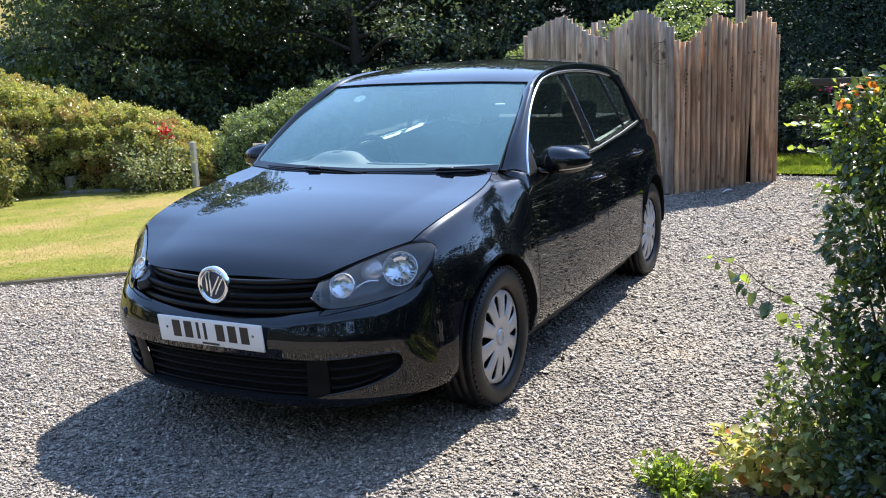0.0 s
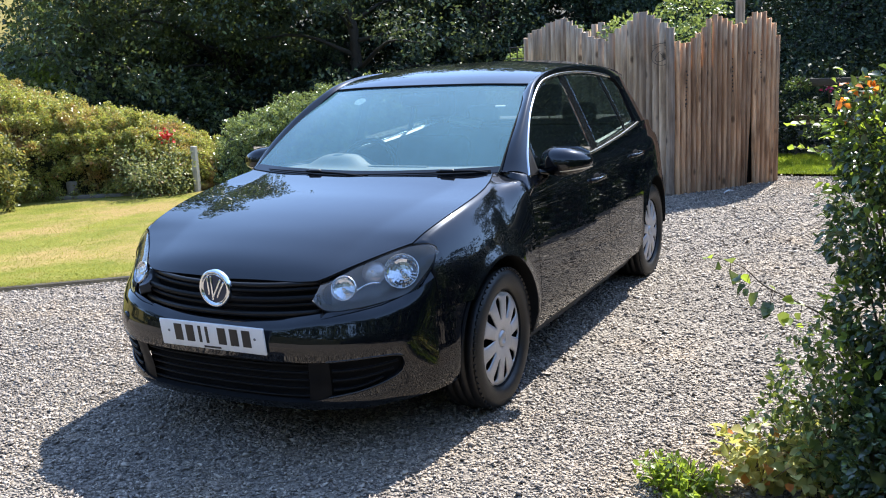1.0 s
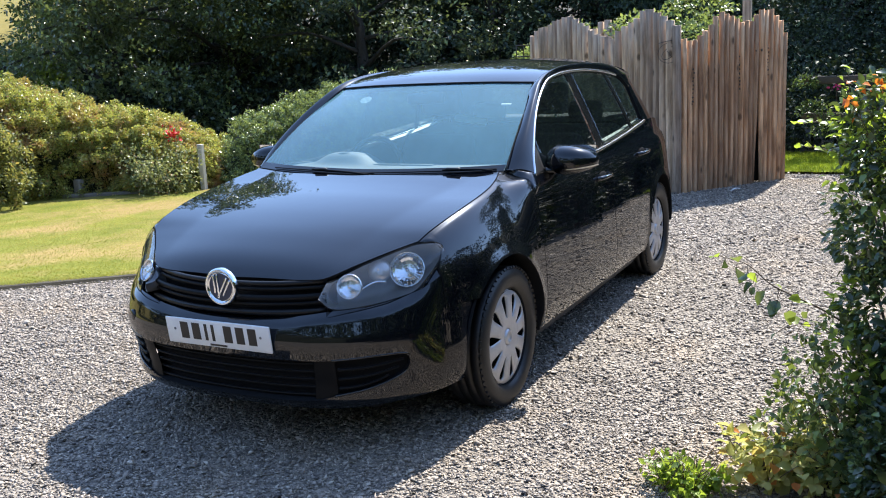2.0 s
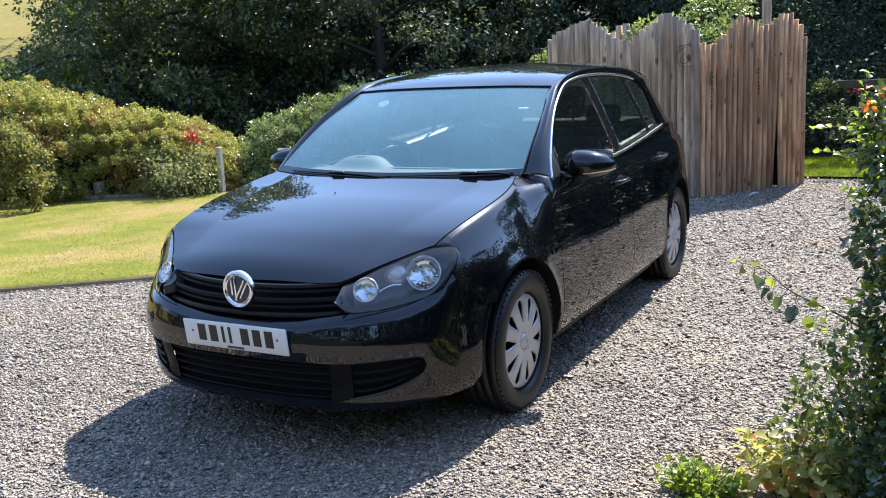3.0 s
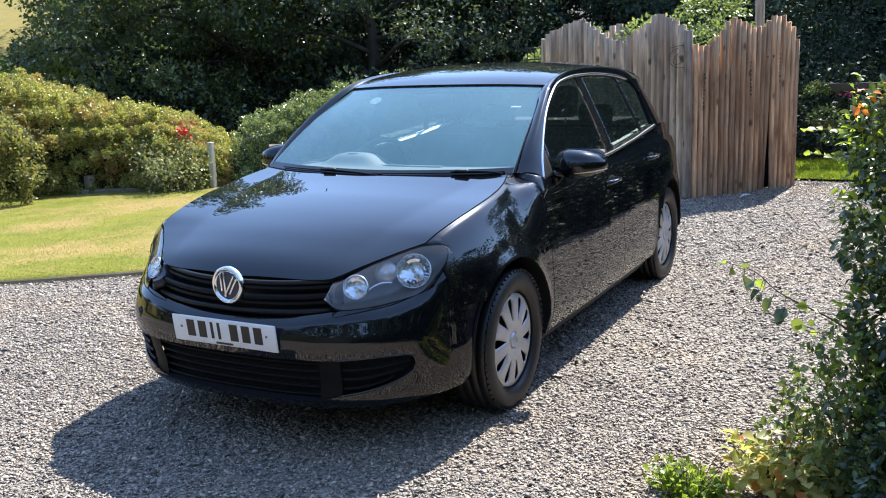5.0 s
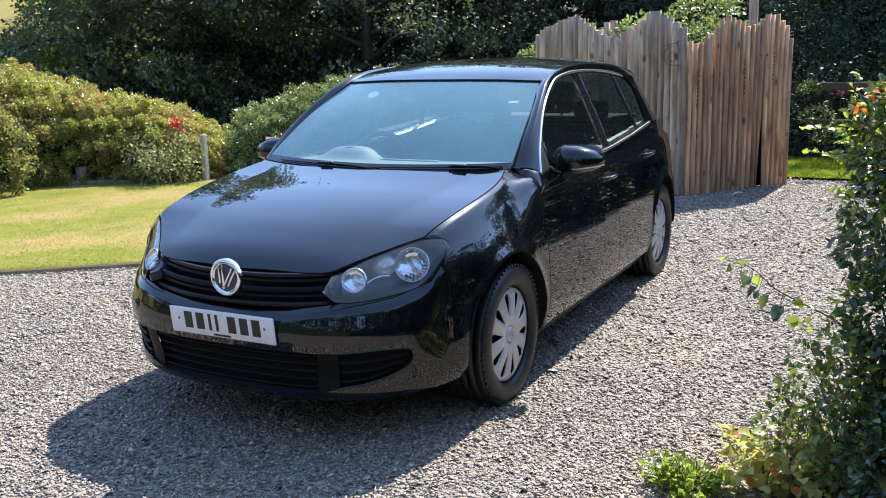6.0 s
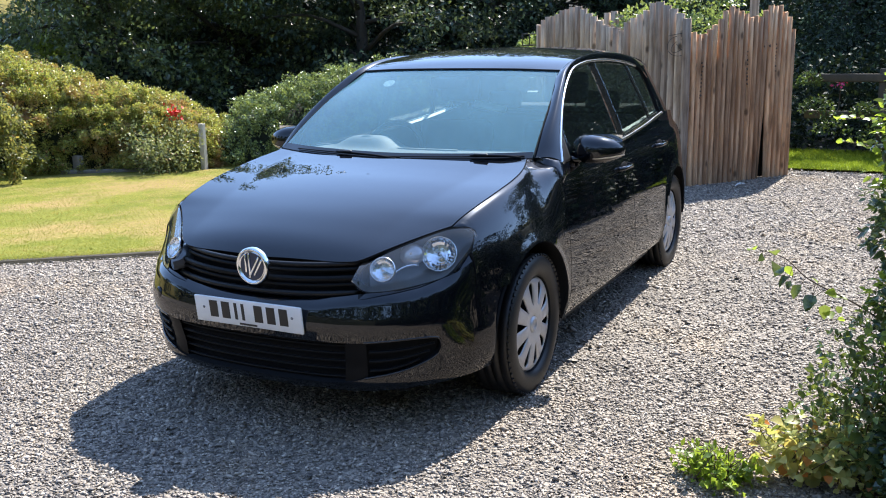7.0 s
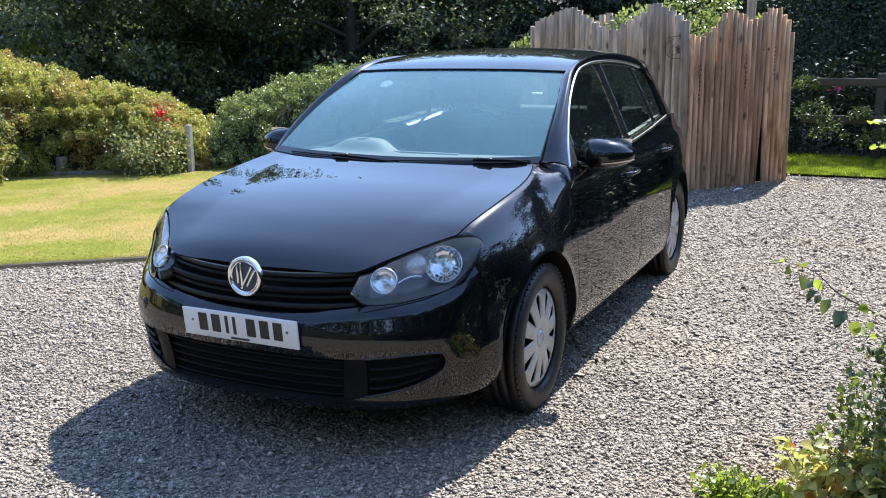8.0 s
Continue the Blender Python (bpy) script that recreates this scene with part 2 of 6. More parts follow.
def cloud_mesh(name, verts, faces, material):
    """A mesh from number arrays: verts (n, 3), faces (m, 3 or 4)."""
    me = bpy.data.meshes.new(name)
    k = faces.shape[1]
    me.vertices.add(len(verts))
    me.vertices.foreach_set("co", np.asarray(verts, np.float32).ravel())
    me.loops.add(faces.size)
    me.loops.foreach_set("vertex_index", faces.astype(np.int32).ravel())
    me.polygons.add(len(faces))
    me.polygons.foreach_set("loop_start", np.arange(0, faces.size, k, dtype=np.int32))
    me.polygons.foreach_set("loop_total", np.full(len(faces), k, np.int32))
    me.update(calc_edges=True)
    me.materials.append(material)
    return me


def leaves(name, places, out, size, material, rng, wide=0.55, droop=0.25, spread=0.9, detail=False, level=1.3):
    """Folded leaves at the places, each turned loosely towards its outward way. detail: six corners a side."""
    n = len(places)
    d = out + rng.normal(0, spread, (n, 3))
    d[:, 2] -= droop
    d /= np.linalg.norm(d, axis=1)[:, None] + 1e-9
    up = rng.normal(0, 1, (n, 3)) + np.array((0, 0, level))
    s = np.cross(d, up)
    s /= np.linalg.norm(s, axis=1)[:, None] + 1e-9
    nrm = np.cross(s, d)
    L = (size * rng.uniform(0.6, 1.25, n))[:, None]
    w = L * wide * rng.uniform(0.8, 1.15, n)[:, None] * 0.5
    if detail:
        rows = [places, places + d * L * 0.33 + nrm * L * 0.04, places + d * L * 0.7 + nrm * L * 0.02, places + d * L - nrm * L * 0.10]
        verts = [rows[0], rows[1] - s * w * 0.95 + nrm * w * 0.35, rows[1], rows[1] + s * w * 0.95 + nrm * w * 0.35,
                 rows[2] - s * w * 0.75 + nrm * w * 0.2, rows[2], rows[2] + s * w * 0.75 + nrm * w * 0.2, rows[3]]
        v = np.stack(verts, 1).reshape(-1, 3)
        f = np.array(((0, 2, 1), (0, 3, 2), (1, 2, 4), (2, 5, 4), (2, 3, 5), (3, 6, 5), (4, 5, 7), (5, 6, 7)))
        faces = (np.arange(n)[:, None, None] * 8 + f[None]).reshape(-1, 3)
    else:
        v = np.stack([places, places + d * L * 0.45 - s * w + nrm * w * 0.3, places + d * L, places + d * L * 0.45 + s * w + nrm * w * 0.3], 1).reshape(-1, 3)
        f = np.array(((0, 2, 1), (0, 3, 2)))
        faces = (np.arange(n)[:, None, None] * 4 + f[None]).reshape(-1, 3)
    return cloud_mesh(name, v, faces, material)

# ---- ground, lawn, fences and planting ----
rng = np.random.default_rng(7)


def ground_z(x, y):
    """Level drive, a lawn that falls gently away, a bank far behind."""
    far = np.maximum(np.hypot(x - 2.4, y + 3.6) - 24.0, 0)
    left = np.maximum((-x - 3.0) * 0.6 + (y - 1.0) * 0.5, 0)
    return -0.03 * np.minimum(left, 7.0) - 0.01 + np.minimum(far * 0.24, 20.0) - 0.02 * np.maximum(-y - 8, 0).clip(0, 40)


GRASS_FIELD = surface("field_grass", (0.125, 0.118, 0.036), (0.255, 0.20, 0.07), 0.9, 0.12, 3.0, 0.5, 0.05, spec=0.03)
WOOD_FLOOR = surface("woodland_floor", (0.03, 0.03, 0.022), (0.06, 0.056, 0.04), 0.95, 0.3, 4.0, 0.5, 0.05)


def ground_sheet():
    a = np.concatenate((-np.geomspace(400, 20, 16), np.linspace(-18, 18, 37), np.geomspace(20, 400, 16)))
    X, Y = np.meshgrid(a, a, indexing="ij")
    Z = ground_z(X, Y)
    n = len(a)
    v = np.stack((X, Y, Z), -1).reshape(-1, 3)
    i = np.arange((n - 1) * (n - 1))
    k = (i // (n - 1)) * n + i % (n - 1)
    return cloud_mesh("ground", v, np.stack((k, k + n, k + n + 1, k + 1), 1), GRASS_FIELD)


ground = tagged(new("ground", ground_sheet()), "rough grassy ground rolling away behind the garden", "ground", kind="structure")
ground.data.polygons.foreach_set("use_smooth", [True] * len(ground.data.polygons))


def gravel_mat():
    m, t, p = node_mat("grey_gravel")
    co = t.nodes.new("ShaderNodeTexCoord").outputs["Object"]
    vor = t.nodes.new("ShaderNodeTexVoronoi")
    vor.inputs["Scale"].default_value = 55
    t.links.new(co, vor.inputs["Vector"])
    stone = ramp(t, vor.outputs["Color"], ((0.0, (0.105, 0.092, 0.078)), (0.5, (0.228, 0.199, 0.167)), (1.0, (0.395, 0.345, 0.288))))
    blot = noise_node(t, 0.8, 4, 0.6, co)
    t.links.new(mixed(t, "MULTIPLY", 0.8, stone, ramp(t, blot.outputs[0], ((0.3, (0.78, 0.76, 0.74)), (0.52, (1.0, 0.97, 0.92)), (0.7, (1.16, 1.01, 0.80))))), p.inputs["Base Color"])
    p.inputs["Roughness"].default_value = 0.8
    inv = t.nodes.new("ShaderNodeMath")
    inv.operation = "SUBTRACT"
    inv.inputs[0].default_value = 1.0
    t.links.new(vor.outputs["Distance"], inv.inputs[1])
    bump(t, p, inv.outputs[0], 1.0, 0.02)
    return m


def stone_mat():
    m, t, p = node_mat("gravel_stone")
    rnd = t.nodes.new("ShaderNodeNewGeometry").outputs["Random Per Island"]
    col = ramp(t, rnd, ((0.0, (0.125, 0.110, 0.100)), (0.35, (0.25, 0.216, 0.184)), (0.75, (0.40, 0.344, 0.288)), (1.0, (0.55, 0.48, 0.40))))
    co = t.nodes.new("ShaderNodeTexCoord").outputs["Object"]
    t.links.new(mixed(t, "MULTIPLY", 0.6, col, ramp(t, noise_node(t, 0.8, 4, 0.6, co).outputs[0], ((0.3, (0.78, 0.76, 0.74)), (0.52, (1.0, 0.97, 0.92)), (0.7, (1.16, 1.01, 0.80))))), p.inputs["Base Color"])
    p.inputs["Roughness"].default_value = 0.7
    return m


GRAVEL, STONE = gravel_mat(), stone_mat()
LAWN_A, LAWN_B = np.array((-3.48, 0.81)), np.array((-2.82, 1.32))
LAWN_D = (LAWN_B - LAWN_A) / np.linalg.norm(LAWN_B - LAWN_A)
LAWN_N = np.array((-LAWN_D[1], LAWN_D[0]))


def flat_sheet(name, corners, z, material, n=40):
    a, b, c, d = [np.array(q, float) for q in corners]
    u = np.linspace(0, 1, n + 1)
    U, V = np.meshgrid(u, u, indexing="ij")
    P = (1 - U)[..., None] * ((1 - V)[..., None] * a + V[..., None] * d) + U[..., None] * ((1 - V)[..., None] * b + V[..., None] * c)
    Z = z(P[..., 0], P[..., 1])
    v = np.concatenate((P, Z[..., None]), -1).reshape(-1, 3)
    i = np.arange(n * n)
    k = (i // n) * (n + 1) + i % n
    return cloud_mesh(name, v, np.stack((k, k + n + 1, k + n + 2, k + 1), 1), material)




def lawn_inside(x, y):
    """Metres inside the lawn's edge."""
    return np.minimum((x - LAWN_A[0]) * LAWN_N[0] + (y - LAWN_A[1]) * LAWN_N[1], -1.4 - x)


def drive_z(x, y):
    return np.where(lawn_inside(x, y) > 0.06, ground_z(x, y) - 0.12, 0.0)


road = tagged(new("gravel_drive", flat_sheet("gravel_drive", ((-16, -14), (12, -14), (12, 7.6), (-16, 7.6)), drive_z, GRAVEL, 110)), "grey crushed-stone gravel drive in sunlight", "drive", kind="structure")


def stones(count, x0, x1, y0, y1, size, seed):
    """Loose chippings: flattened, skewed stones bedded in the drive."""
    r = np.random.default_rng(seed)
    c = np.stack((r.uniform(x0, x1, count), r.uniform(y0, y1, count), np.zeros(count)), 1)
    c[:, :2] += r.normal(0, 0.16, (count, 2))
    ok = lawn_inside(c[:, 0], c[:, 1]) < 0.0
    c = c[ok]
    n = len(c)
    s = size * r.lognormal(0, 0.34, n)
    base = np.array(((1, 0, 0), (0, 1, 0), (-1, 0, 0), (0, -1, 0), (0.2, 0.1, 1)), float)
    v = base[None] * np.stack((s * r.uniform(0.5, 1.0, n), s * r.uniform(0.35, 0.75, n), s * r.uniform(0.19, 0.42, n)), 1)[:, None]
    v += r.normal(0, 0.16, v.shape) * s[:, None, None]
    yaw, tilt = r.uniform(0, math.tau, n), r.normal(0, 0.35, n)
    ct, st = np.cos(tilt)[:, None], np.sin(tilt)[:, None]
    x, z = v[..., 0] * ct - v[..., 2] * st, v[..., 0] * st + v[..., 2] * ct
    cy, sy = np.cos(yaw)[:, None], np.sin(yaw)[:, None]
    v = np.stack((x * cy - v[..., 1] * sy, x * sy + v[..., 1] * cy, z), -1) + c[:, None]
    v[..., 2] += (s * 0.16)[:, None]
    f = np.array(((0, 1, 4), (1, 2, 4), (2, 3, 4), (3, 0, 4), (2, 1, 0), (3, 2, 0)))
    return cloud_mesh("gravel_stones", v.reshape(-1, 3), (np.arange(n)[:, None, None] * 5 + f[None]).reshape(-1, 3), STONE)


for box, count, size, seed in (((-1.6, 2.6, -2.2, 0.4), 95000, 0.0092, 1), ((-3.8, 2.4, 0.4, 3.4), 70000, 0.0105, 2), ((-3.9, -1.6, -1.8, 0.4), 34000, 0.0105, 4), ((0.0, 2.6, 3.4, 7.6), 30000, 0.013, 3)):
    tagged(new("gravel_stones", stones(count, *box, size, seed)), "loose grey angular gravel chippings on the drive", "gravel", kind="stuff")

# lawn: a low turf lip above the drive


def lawn_mat():
    """Mown turf: green in several tones, straw-coloured where it dried out."""
    m, t, p = node_mat("dry_lawn")
    co = t.nodes.new("ShaderNodeTexCoord").outputs["Object"]
    fine, blot, worn = noise_node(t, 45, 6, 0.75, co), noise_node(t, 2.2, 4, 0.65, co), noise_node(t, 0.75, 5, 0.65, co)
    col = ramp(t, fine.outputs[0], ((0.30, (0.075, 0.098, 0.018)), (0.68, (0.225, 0.215, 0.055))))
    col = mixed(t, "MULTIPLY", 0.8, col, ramp(t, blot.outputs[0], ((0.3, (0.65, 0.75, 0.5)), (0.7, (1.3, 1.2, 1.0)))))
    straw = ramp(t, fine.outputs[0], ((0.3, (0.19, 0.125, 0.05)), (0.7, (0.38, 0.275, 0.12))))
    col = mixed(t, "MIX", ramp(t, worn.outputs[0], ((0.45, (0.0,) * 3), (0.60, (0.85,) * 3))), col, straw)
    t.links.new(col, p.inputs["Base Color"])
    p.inputs["Roughness"].default_value, p.inputs["Specular IOR Level"].default_value = 0.9, 0.05
    bump(t, p, fine.outputs[0], 0.4, 0.01)
    return m


LAWN = lawn_mat()


def lawn_z(x, y):
    return ground_z(x, y) + 0.045


def lawn_sheet():
    L0, L1 = LAWN_A - LAWN_D * 9, LAWN_A + LAWN_D * 2.63
    return flat_sheet("lawn", (L0, L1, (-1.4, 12.0), L0 + LAWN_N * 16), lambda x, y: lawn_z(x, y) - 0.06 * (lawn_inside(x, y) < 0.02), LAWN, 120)


lawn = tagged(new("lawn", lawn_sheet()), "sunlit mown lawn, yellowed in dry patches", "lawn", kind="structure")
TURF_EDGE = surface("dark_turf_edge", (0.02, 0.016, 0.010), (0.06, 0.05, 0.03), 0.95, 6, 60, 0.5, 0.01)
edge = tagged(new("lawn_edge", flat_sheet("lawn_edge", (LAWN_A - LAWN_D * 9 - LAWN_N * 0.035, LAWN_A + LAWN_D * 2.63 - LAWN_N * 0.035, LAWN_A + LAWN_D * 2.63 + LAWN_N * 0.18, LAWN_A - LAWN_D * 9 + LAWN_N * 0.18), lambda x, y: 0.004 + 0.02 * (((np.stack((x, y), -1) - LAWN_A) @ LAWN_N) > 0.0), TURF_EDGE, 60)), "dark cut soil edge of the lawn", "lawn edge", kind="structure")


def blades(name, count, sample, high, material, seed):
    r = np.random.default_rng(seed)
    c = sample(r, count)
    n = len(c)
    a = r.uniform(0, math.tau, n)
    s = np.stack((np.cos(a), np.sin(a), 0 * a), 1) * 0.0028 * r.uniform(0.7, 1.6, n)[:, None]
    tip = c + np.stack((r.normal(0, 0.35, n), r.normal(0, 0.35, n), np.ones(n)), 1) * (high * r.uniform(0.5, 1.3, n))[:, None]
    v = np.stack((c - s, c + s, tip), 1).reshape(-1, 3)
    return cloud_mesh(name, v, np.arange(3 * n).reshape(-1, 3), material)


GRASS = leaf_mat("grass_blades", (0.15, 0.17, 0.036), (0.22, 0.22, 0.052), (0.36, 0.36, 0.08), 0.45, 0.6, patches=(0.34, 0.24, 0.10), worn_at=(0.45, 0.60), spec=0.1)
GREEN_GRASS = leaf_mat("green_grass_blades", (0.09, 0.15, 0.02), (0.20, 0.26, 0.04), (0.42, 0.5, 0.05), 0.30, 0.6, spec=0.1)


def lawn_places(r, count):
    s, d = r.uniform(-3.0, 9.0, count), 0.01 + 8.0 * r.uniform(0, 1, count) ** 1.5
    p = LAWN_A + s[:, None] * LAWN_D + d[:, None] * LAWN_N
    p = p[p[:, 0] < -1.42]
    return np.concatenate((p, lawn_z(p[:, 0], p[:, 1])[:, None]), 1)


tagged(new("lawn_grass", blades("lawn_grass", 170000, lawn_places, 0.008, GRASS, 11)), "short mown grass blades, green and straw yellow", "grass", kind="stuff")
# grass strip behind the log screen
tagged(new("back_lawn", flat_sheet("back_lawn", ((-1.5, 7.62), (2.5, 7.62), (2.5, 9.42), (-1.5, 9.42)), lambda x, y: 0.03 + 0 * x, surface("bright_lawn", (0.17, 0.24, 0.03), (0.34, 0.40, 0.07), 0.9, 1.2, 30, 0.4, 0.01), 30)), "bright strip of green lawn behind the gravel", "lawn", kind="structure")


def back_places(r, count):
    return np.stack((r.uniform(0.4, 2.5, count), r.uniform(7.55, 9.44, count), np.full(count, 0.03)), 1)


tagged(new("back_lawn_grass", blades("back_lawn_grass", 26000, back_places, 0.035, GREEN_GRASS, 12)), "short green grass blades behind the drive", "grass", kind="stuff")

# ---- log screen of half-round poles ----


def pole_mat(name, dark, light):
    """Peeled round timber: long grain, tone from pole to pole, dark knots and smudges."""
    m, t, p = node_mat(name)
    info = t.nodes.new("ShaderNodeObjectInfo")
    co = t.nodes.new("ShaderNodeTexCoord").outputs["Object"]
    shift = t.nodes.new("ShaderNodeVectorMath")
    shift.operation = "ADD"
    t.links.new(co, shift.inputs[0])
    own = t.nodes.new("ShaderNodeCombineXYZ")
    apart = t.nodes.new("ShaderNodeMath")
    apart.operation = "MULTIPLY"
    apart.inputs[1].default_value = 40
    t.links.new(info.outputs["Random"], apart.inputs[0])
    t.links.new(apart.outputs[0], own.inputs[2])
    t.links.new(own.outputs[0], shift.inputs[1])

    def scaled(v):
        mp = t.nodes.new("ShaderNodeMapping")
        mp.inputs["Scale"].default_value = v
        t.links.new(shift.outputs[0], mp.inputs[0])
        return mp.outputs[0]

    grain = noise_node(t, 6.0, 6, 0.6, scaled((4.2, 4.2, 0.28)))
    blotch = noise_node(t, 5.0, 4, 0.6, scaled((1.4, 1.4, 0.5)))
    col = ramp(t, grain.outputs[0], ((0.28, tuple(0.55 * c for c in dark)), (0.42, dark), (0.66, light)))
    col = mixed(t, "MULTIPLY", 0.9, col, ramp(t, blotch.outputs[0], ((0.30, (0.55, 0.52, 0.50)), (0.5, (1.0, 1.0, 1.0)), (0.72, (1.25, 1.18, 1.08)))))
    knot = t.nodes.new("ShaderNodeTexVoronoi")
    knot.inputs["Scale"].default_value = 3.2
    t.links.new(scaled((2.6, 0.4, 1.0)), knot.inputs["Vector"])
    col = mixed(t, "MIX", ramp(t, knot.outputs["Distance"], ((0.07, (0.85,) * 3), (0.16, (0.0,) * 3))), col, tuple(0.22 * c for c in dark))
    tone = ramp(t, info.outputs["Random"], ((0.0, (0.62, 0.60, 0.60)), (0.5, (0.92, 0.91, 0.90)), (1.0, (1.22, 1.2, 1.15))))
    t.links.new(mixed(t, "MULTIPLY", 1.0, col, tone), p.inputs["Base Color"])
    p.inputs["Roughness"].default_value = 0.8
    p.inputs["Specular IOR Level"].default_value = 0.2
    bump(t, p, grain.outputs[0], 0.7, 0.008)
    return m


POLE_NEW = pole_mat("brown_pole_wood", (0.43, 0.24, 0.128), (0.75, 0.49, 0.295))
POLE_OLD = pole_mat("weathered_pole_wood", (0.36, 0.268, 0.19), (0.62, 0.49, 0.372))


def pole(parent, at, high, face, material, r, w=0.046, leanx=0.0, slit=0.0):
    bm = bmesh.new()
    n = 10
    rows = []
    wob = [r.normal(0, 0.004) for _ in range(8)]
    for j in range(6):
        z = -0.03 + (high + 0.03) * j / 5
        ring = []
        for k in range(n + 1):
            a = math.pi * k / n
            q = Vector((-math.cos(a) * w * (1 + wob[j % 8]), -math.sin(a) * w * 1.35, z + (r.normal(0, 0.004) if j == 5 else 0)))
            if slit:
                f = max(0.0, 1 - max(z, 0) / abs(slit))
                q.x = -w + (q.x + w) * (1 - f) if slit > 0 else w + (q.x - w) * (1 - 0.7 * f)
            ring.append(bm.verts.new(q + Vector((leanx * z + wob[(j + 2) % 8] * 0.6, 0, 0))))
        back = max(0.0, 1 - max(z, 0) / abs(slit)) * w * (-1 if slit > 0 else 0.7) if slit else 0.0
        ring.append(bm.verts.new(Vector((back, 0.012, z)) + Vector((leanx * z, 0, 0))))
        rows.append(ring)
    for a, b in zip(rows, rows[1:]):
        m = len(a)
        for k in range(m):
            bm.faces.new((a[k], a[(k + 1) % m], b[(k + 1) % m], b[k]))
    bm.faces.new(rows[-1])
    ob = part("pole", bm, material, parent)
    ob.matrix_local = Matrix.Translation(at) @ Matrix.Rotation(face, 4, "Z")
    return ob


def screen_run(parent, p, q, heights, count, material, seed, skip=(), leanx=0.0):
    r = np.random.default_rng(seed)
    p, q = Vector((*p, 0)), Vector((*q, 0))
    d = q - p
    face = math.atan2(d.y, d.x)
    h = fn(*heights)
    for k in range(count):
        s = (k + 0.5) / count
        pole(parent, p + d * s, h(s) + r.normal(0, 0.012), face, material, r, d.length / count * r.uniform(0.425, 0.485), leanx + r.normal(0, 0.003), (0.92 if k == skip[0] else -0.92) if k in skip else 0.0)


screen = thing("log_screen", "zigzag-topped screen fence of upright half-round wooden poles", "fence")
screen_run(screen, (0.195, 6.05), (1.05, 7.22), ((0, 1.56), (0.08, 1.55), (0.24, 1.65), (0.33, 1.80), (0.43, 1.79), (0.55, 1.70), (0.66, 1.72), (0.72, 1.82), (0.83, 1.82), (0.92, 1.70), (1.0, 1.54)), 21, POLE_NEW, 21, skip=(14, 15))
screen_run(screen, (-2.10, 7.79), (0.215, 6.00), ((0, 1.70), (0.13, 1.80), (0.30, 1.89), (0.42, 1.77), (0.52, 1.66), (0.57, 1.61), (0.66, 1.70), (0.73, 1.78), (0.83, 1.86), (0.90, 1.80), (0.96, 1.71), (1.0, 1.66)), 27, POLE_OLD, 22)
back_screen = thing("log_screen", "weathered pole screen standing behind the front one", "fence", (0, 0, 0))
screen_run(back_screen, (-1.75, 8.6), (-0.9, 8.4), ((0, 1.5), (0.5, 1.84), (1.0, 1.58)), 9, POLE_OLD, 23)
screen_run(back_screen, (-0.88, 8.4), (0.70, 8.1), ((0, 1.6), (1.0, 1.35)), 17, POLE_OLD, 24)
tall_post = thing("fence_post", "tall grey wooden post standing behind the log screen", "post", (0.42, 8.5, 0))
part("post", block((0.10, 0.10, 2.25), (0, 0, 1.10), 0.012), POLE_OLD, tall_post, smooth=False)
# Added near-black boards put shade between the poles and stop sun leaking through.
GAP_SHADE = plain("gap_shade_board", (0.012, 0.010, 0.008), 0.9, 0, 0, 0.1)
for parent, p, q in ((screen, (0.15, 6.09), (1.05, 7.26)), (screen, (-2.06, 7.83), (0.14, 6.10))):
    e = Vector((*q, 0)) - Vector((*p, 0))
    part("gap_backing", block((e.length, 0.012, 1.42), (0, 0, 0.72), 0.003), GAP_SHADE, parent).matrix_local = Matrix.Translation((Vector((*p, 0)) + Vector((*q, 0))) / 2 + Vector((-0.014, 0.010, 0) if q[0] > 1 else (0.0, -0.015, 0))) @ Matrix.Rotation(math.atan2(e.y, e.x), 4, "Z")
    for z in (0.45, 1.25):
        a, b = Vector((*p, z)), Vector((*q, z))
        d = b - a
        rail = part("rail", block((d.length, 0.04, 0.08), (0, 0, 0), 0.004), POLE_OLD, parent)
        rail.matrix_local = Matrix.Translation((a + b) / 2 + Vector((-0.04, 0.05, 0) if q[0] > 1 else (0.05, 0.05, 0))) @ Matrix.Rotation(math.atan2(d.y, d.x), 4, "Z")

CHARRED = surface("charred_wood", (0.03, 0.022, 0.018), (0.11, 0.075, 0.05), 0.85, 30, 200, 0.2, 0.002)
rm = random.Random(8)
for foot, head, count, size in (((0.672, 6.655, 1.017), (0.658, 6.660, 1.354), 9, 0.024), ((0.902, 6.948, 1.152), (0.898, 6.943, 1.428), 8, 0.018), ((0.801, 6.829, 1.407), (0.842, 6.883, 1.409), 3, 0.026), ((0.290, 6.112, 0.86), (0.300, 6.147, 1.256), 11, 0.020)):
    for k in range(count):
        at = Vector(foot).lerp(Vector(head), k / (count - 1)) + Vector((rm.uniform(-0.008, 0.008), 0.002, rm.uniform(-0.008, 0.008)))
        part("burn_mark", block((size * rm.uniform(0.6, 1.1), 0.012, size * rm.uniform(0.5, 1.1)), (0, 0, 0), 0.004, Matrix.Translation(at) @ Matrix.Rotation(math.atan2(1.17, 0.855), 4, "Z") @ Matrix.Rotation(rm.uniform(-0.6, 0.6), 4, "Y")), CHARRED, screen, "dark scorched mark")

# ---- the car: nose to -y, its left flank to +x, front axle over the origin ----
car = thing("car", "parked black five-door hatchback car with silver hubcaps on gravel", "car")
WHEEL_Z, TYRE_R, ARCH_R = 0.300, 0.312, 0.350
ARCH_Z = 0.326
ARCH_Y = {0.0: -0.03, 2.578: 2.568}
REAR_Y = 2.578
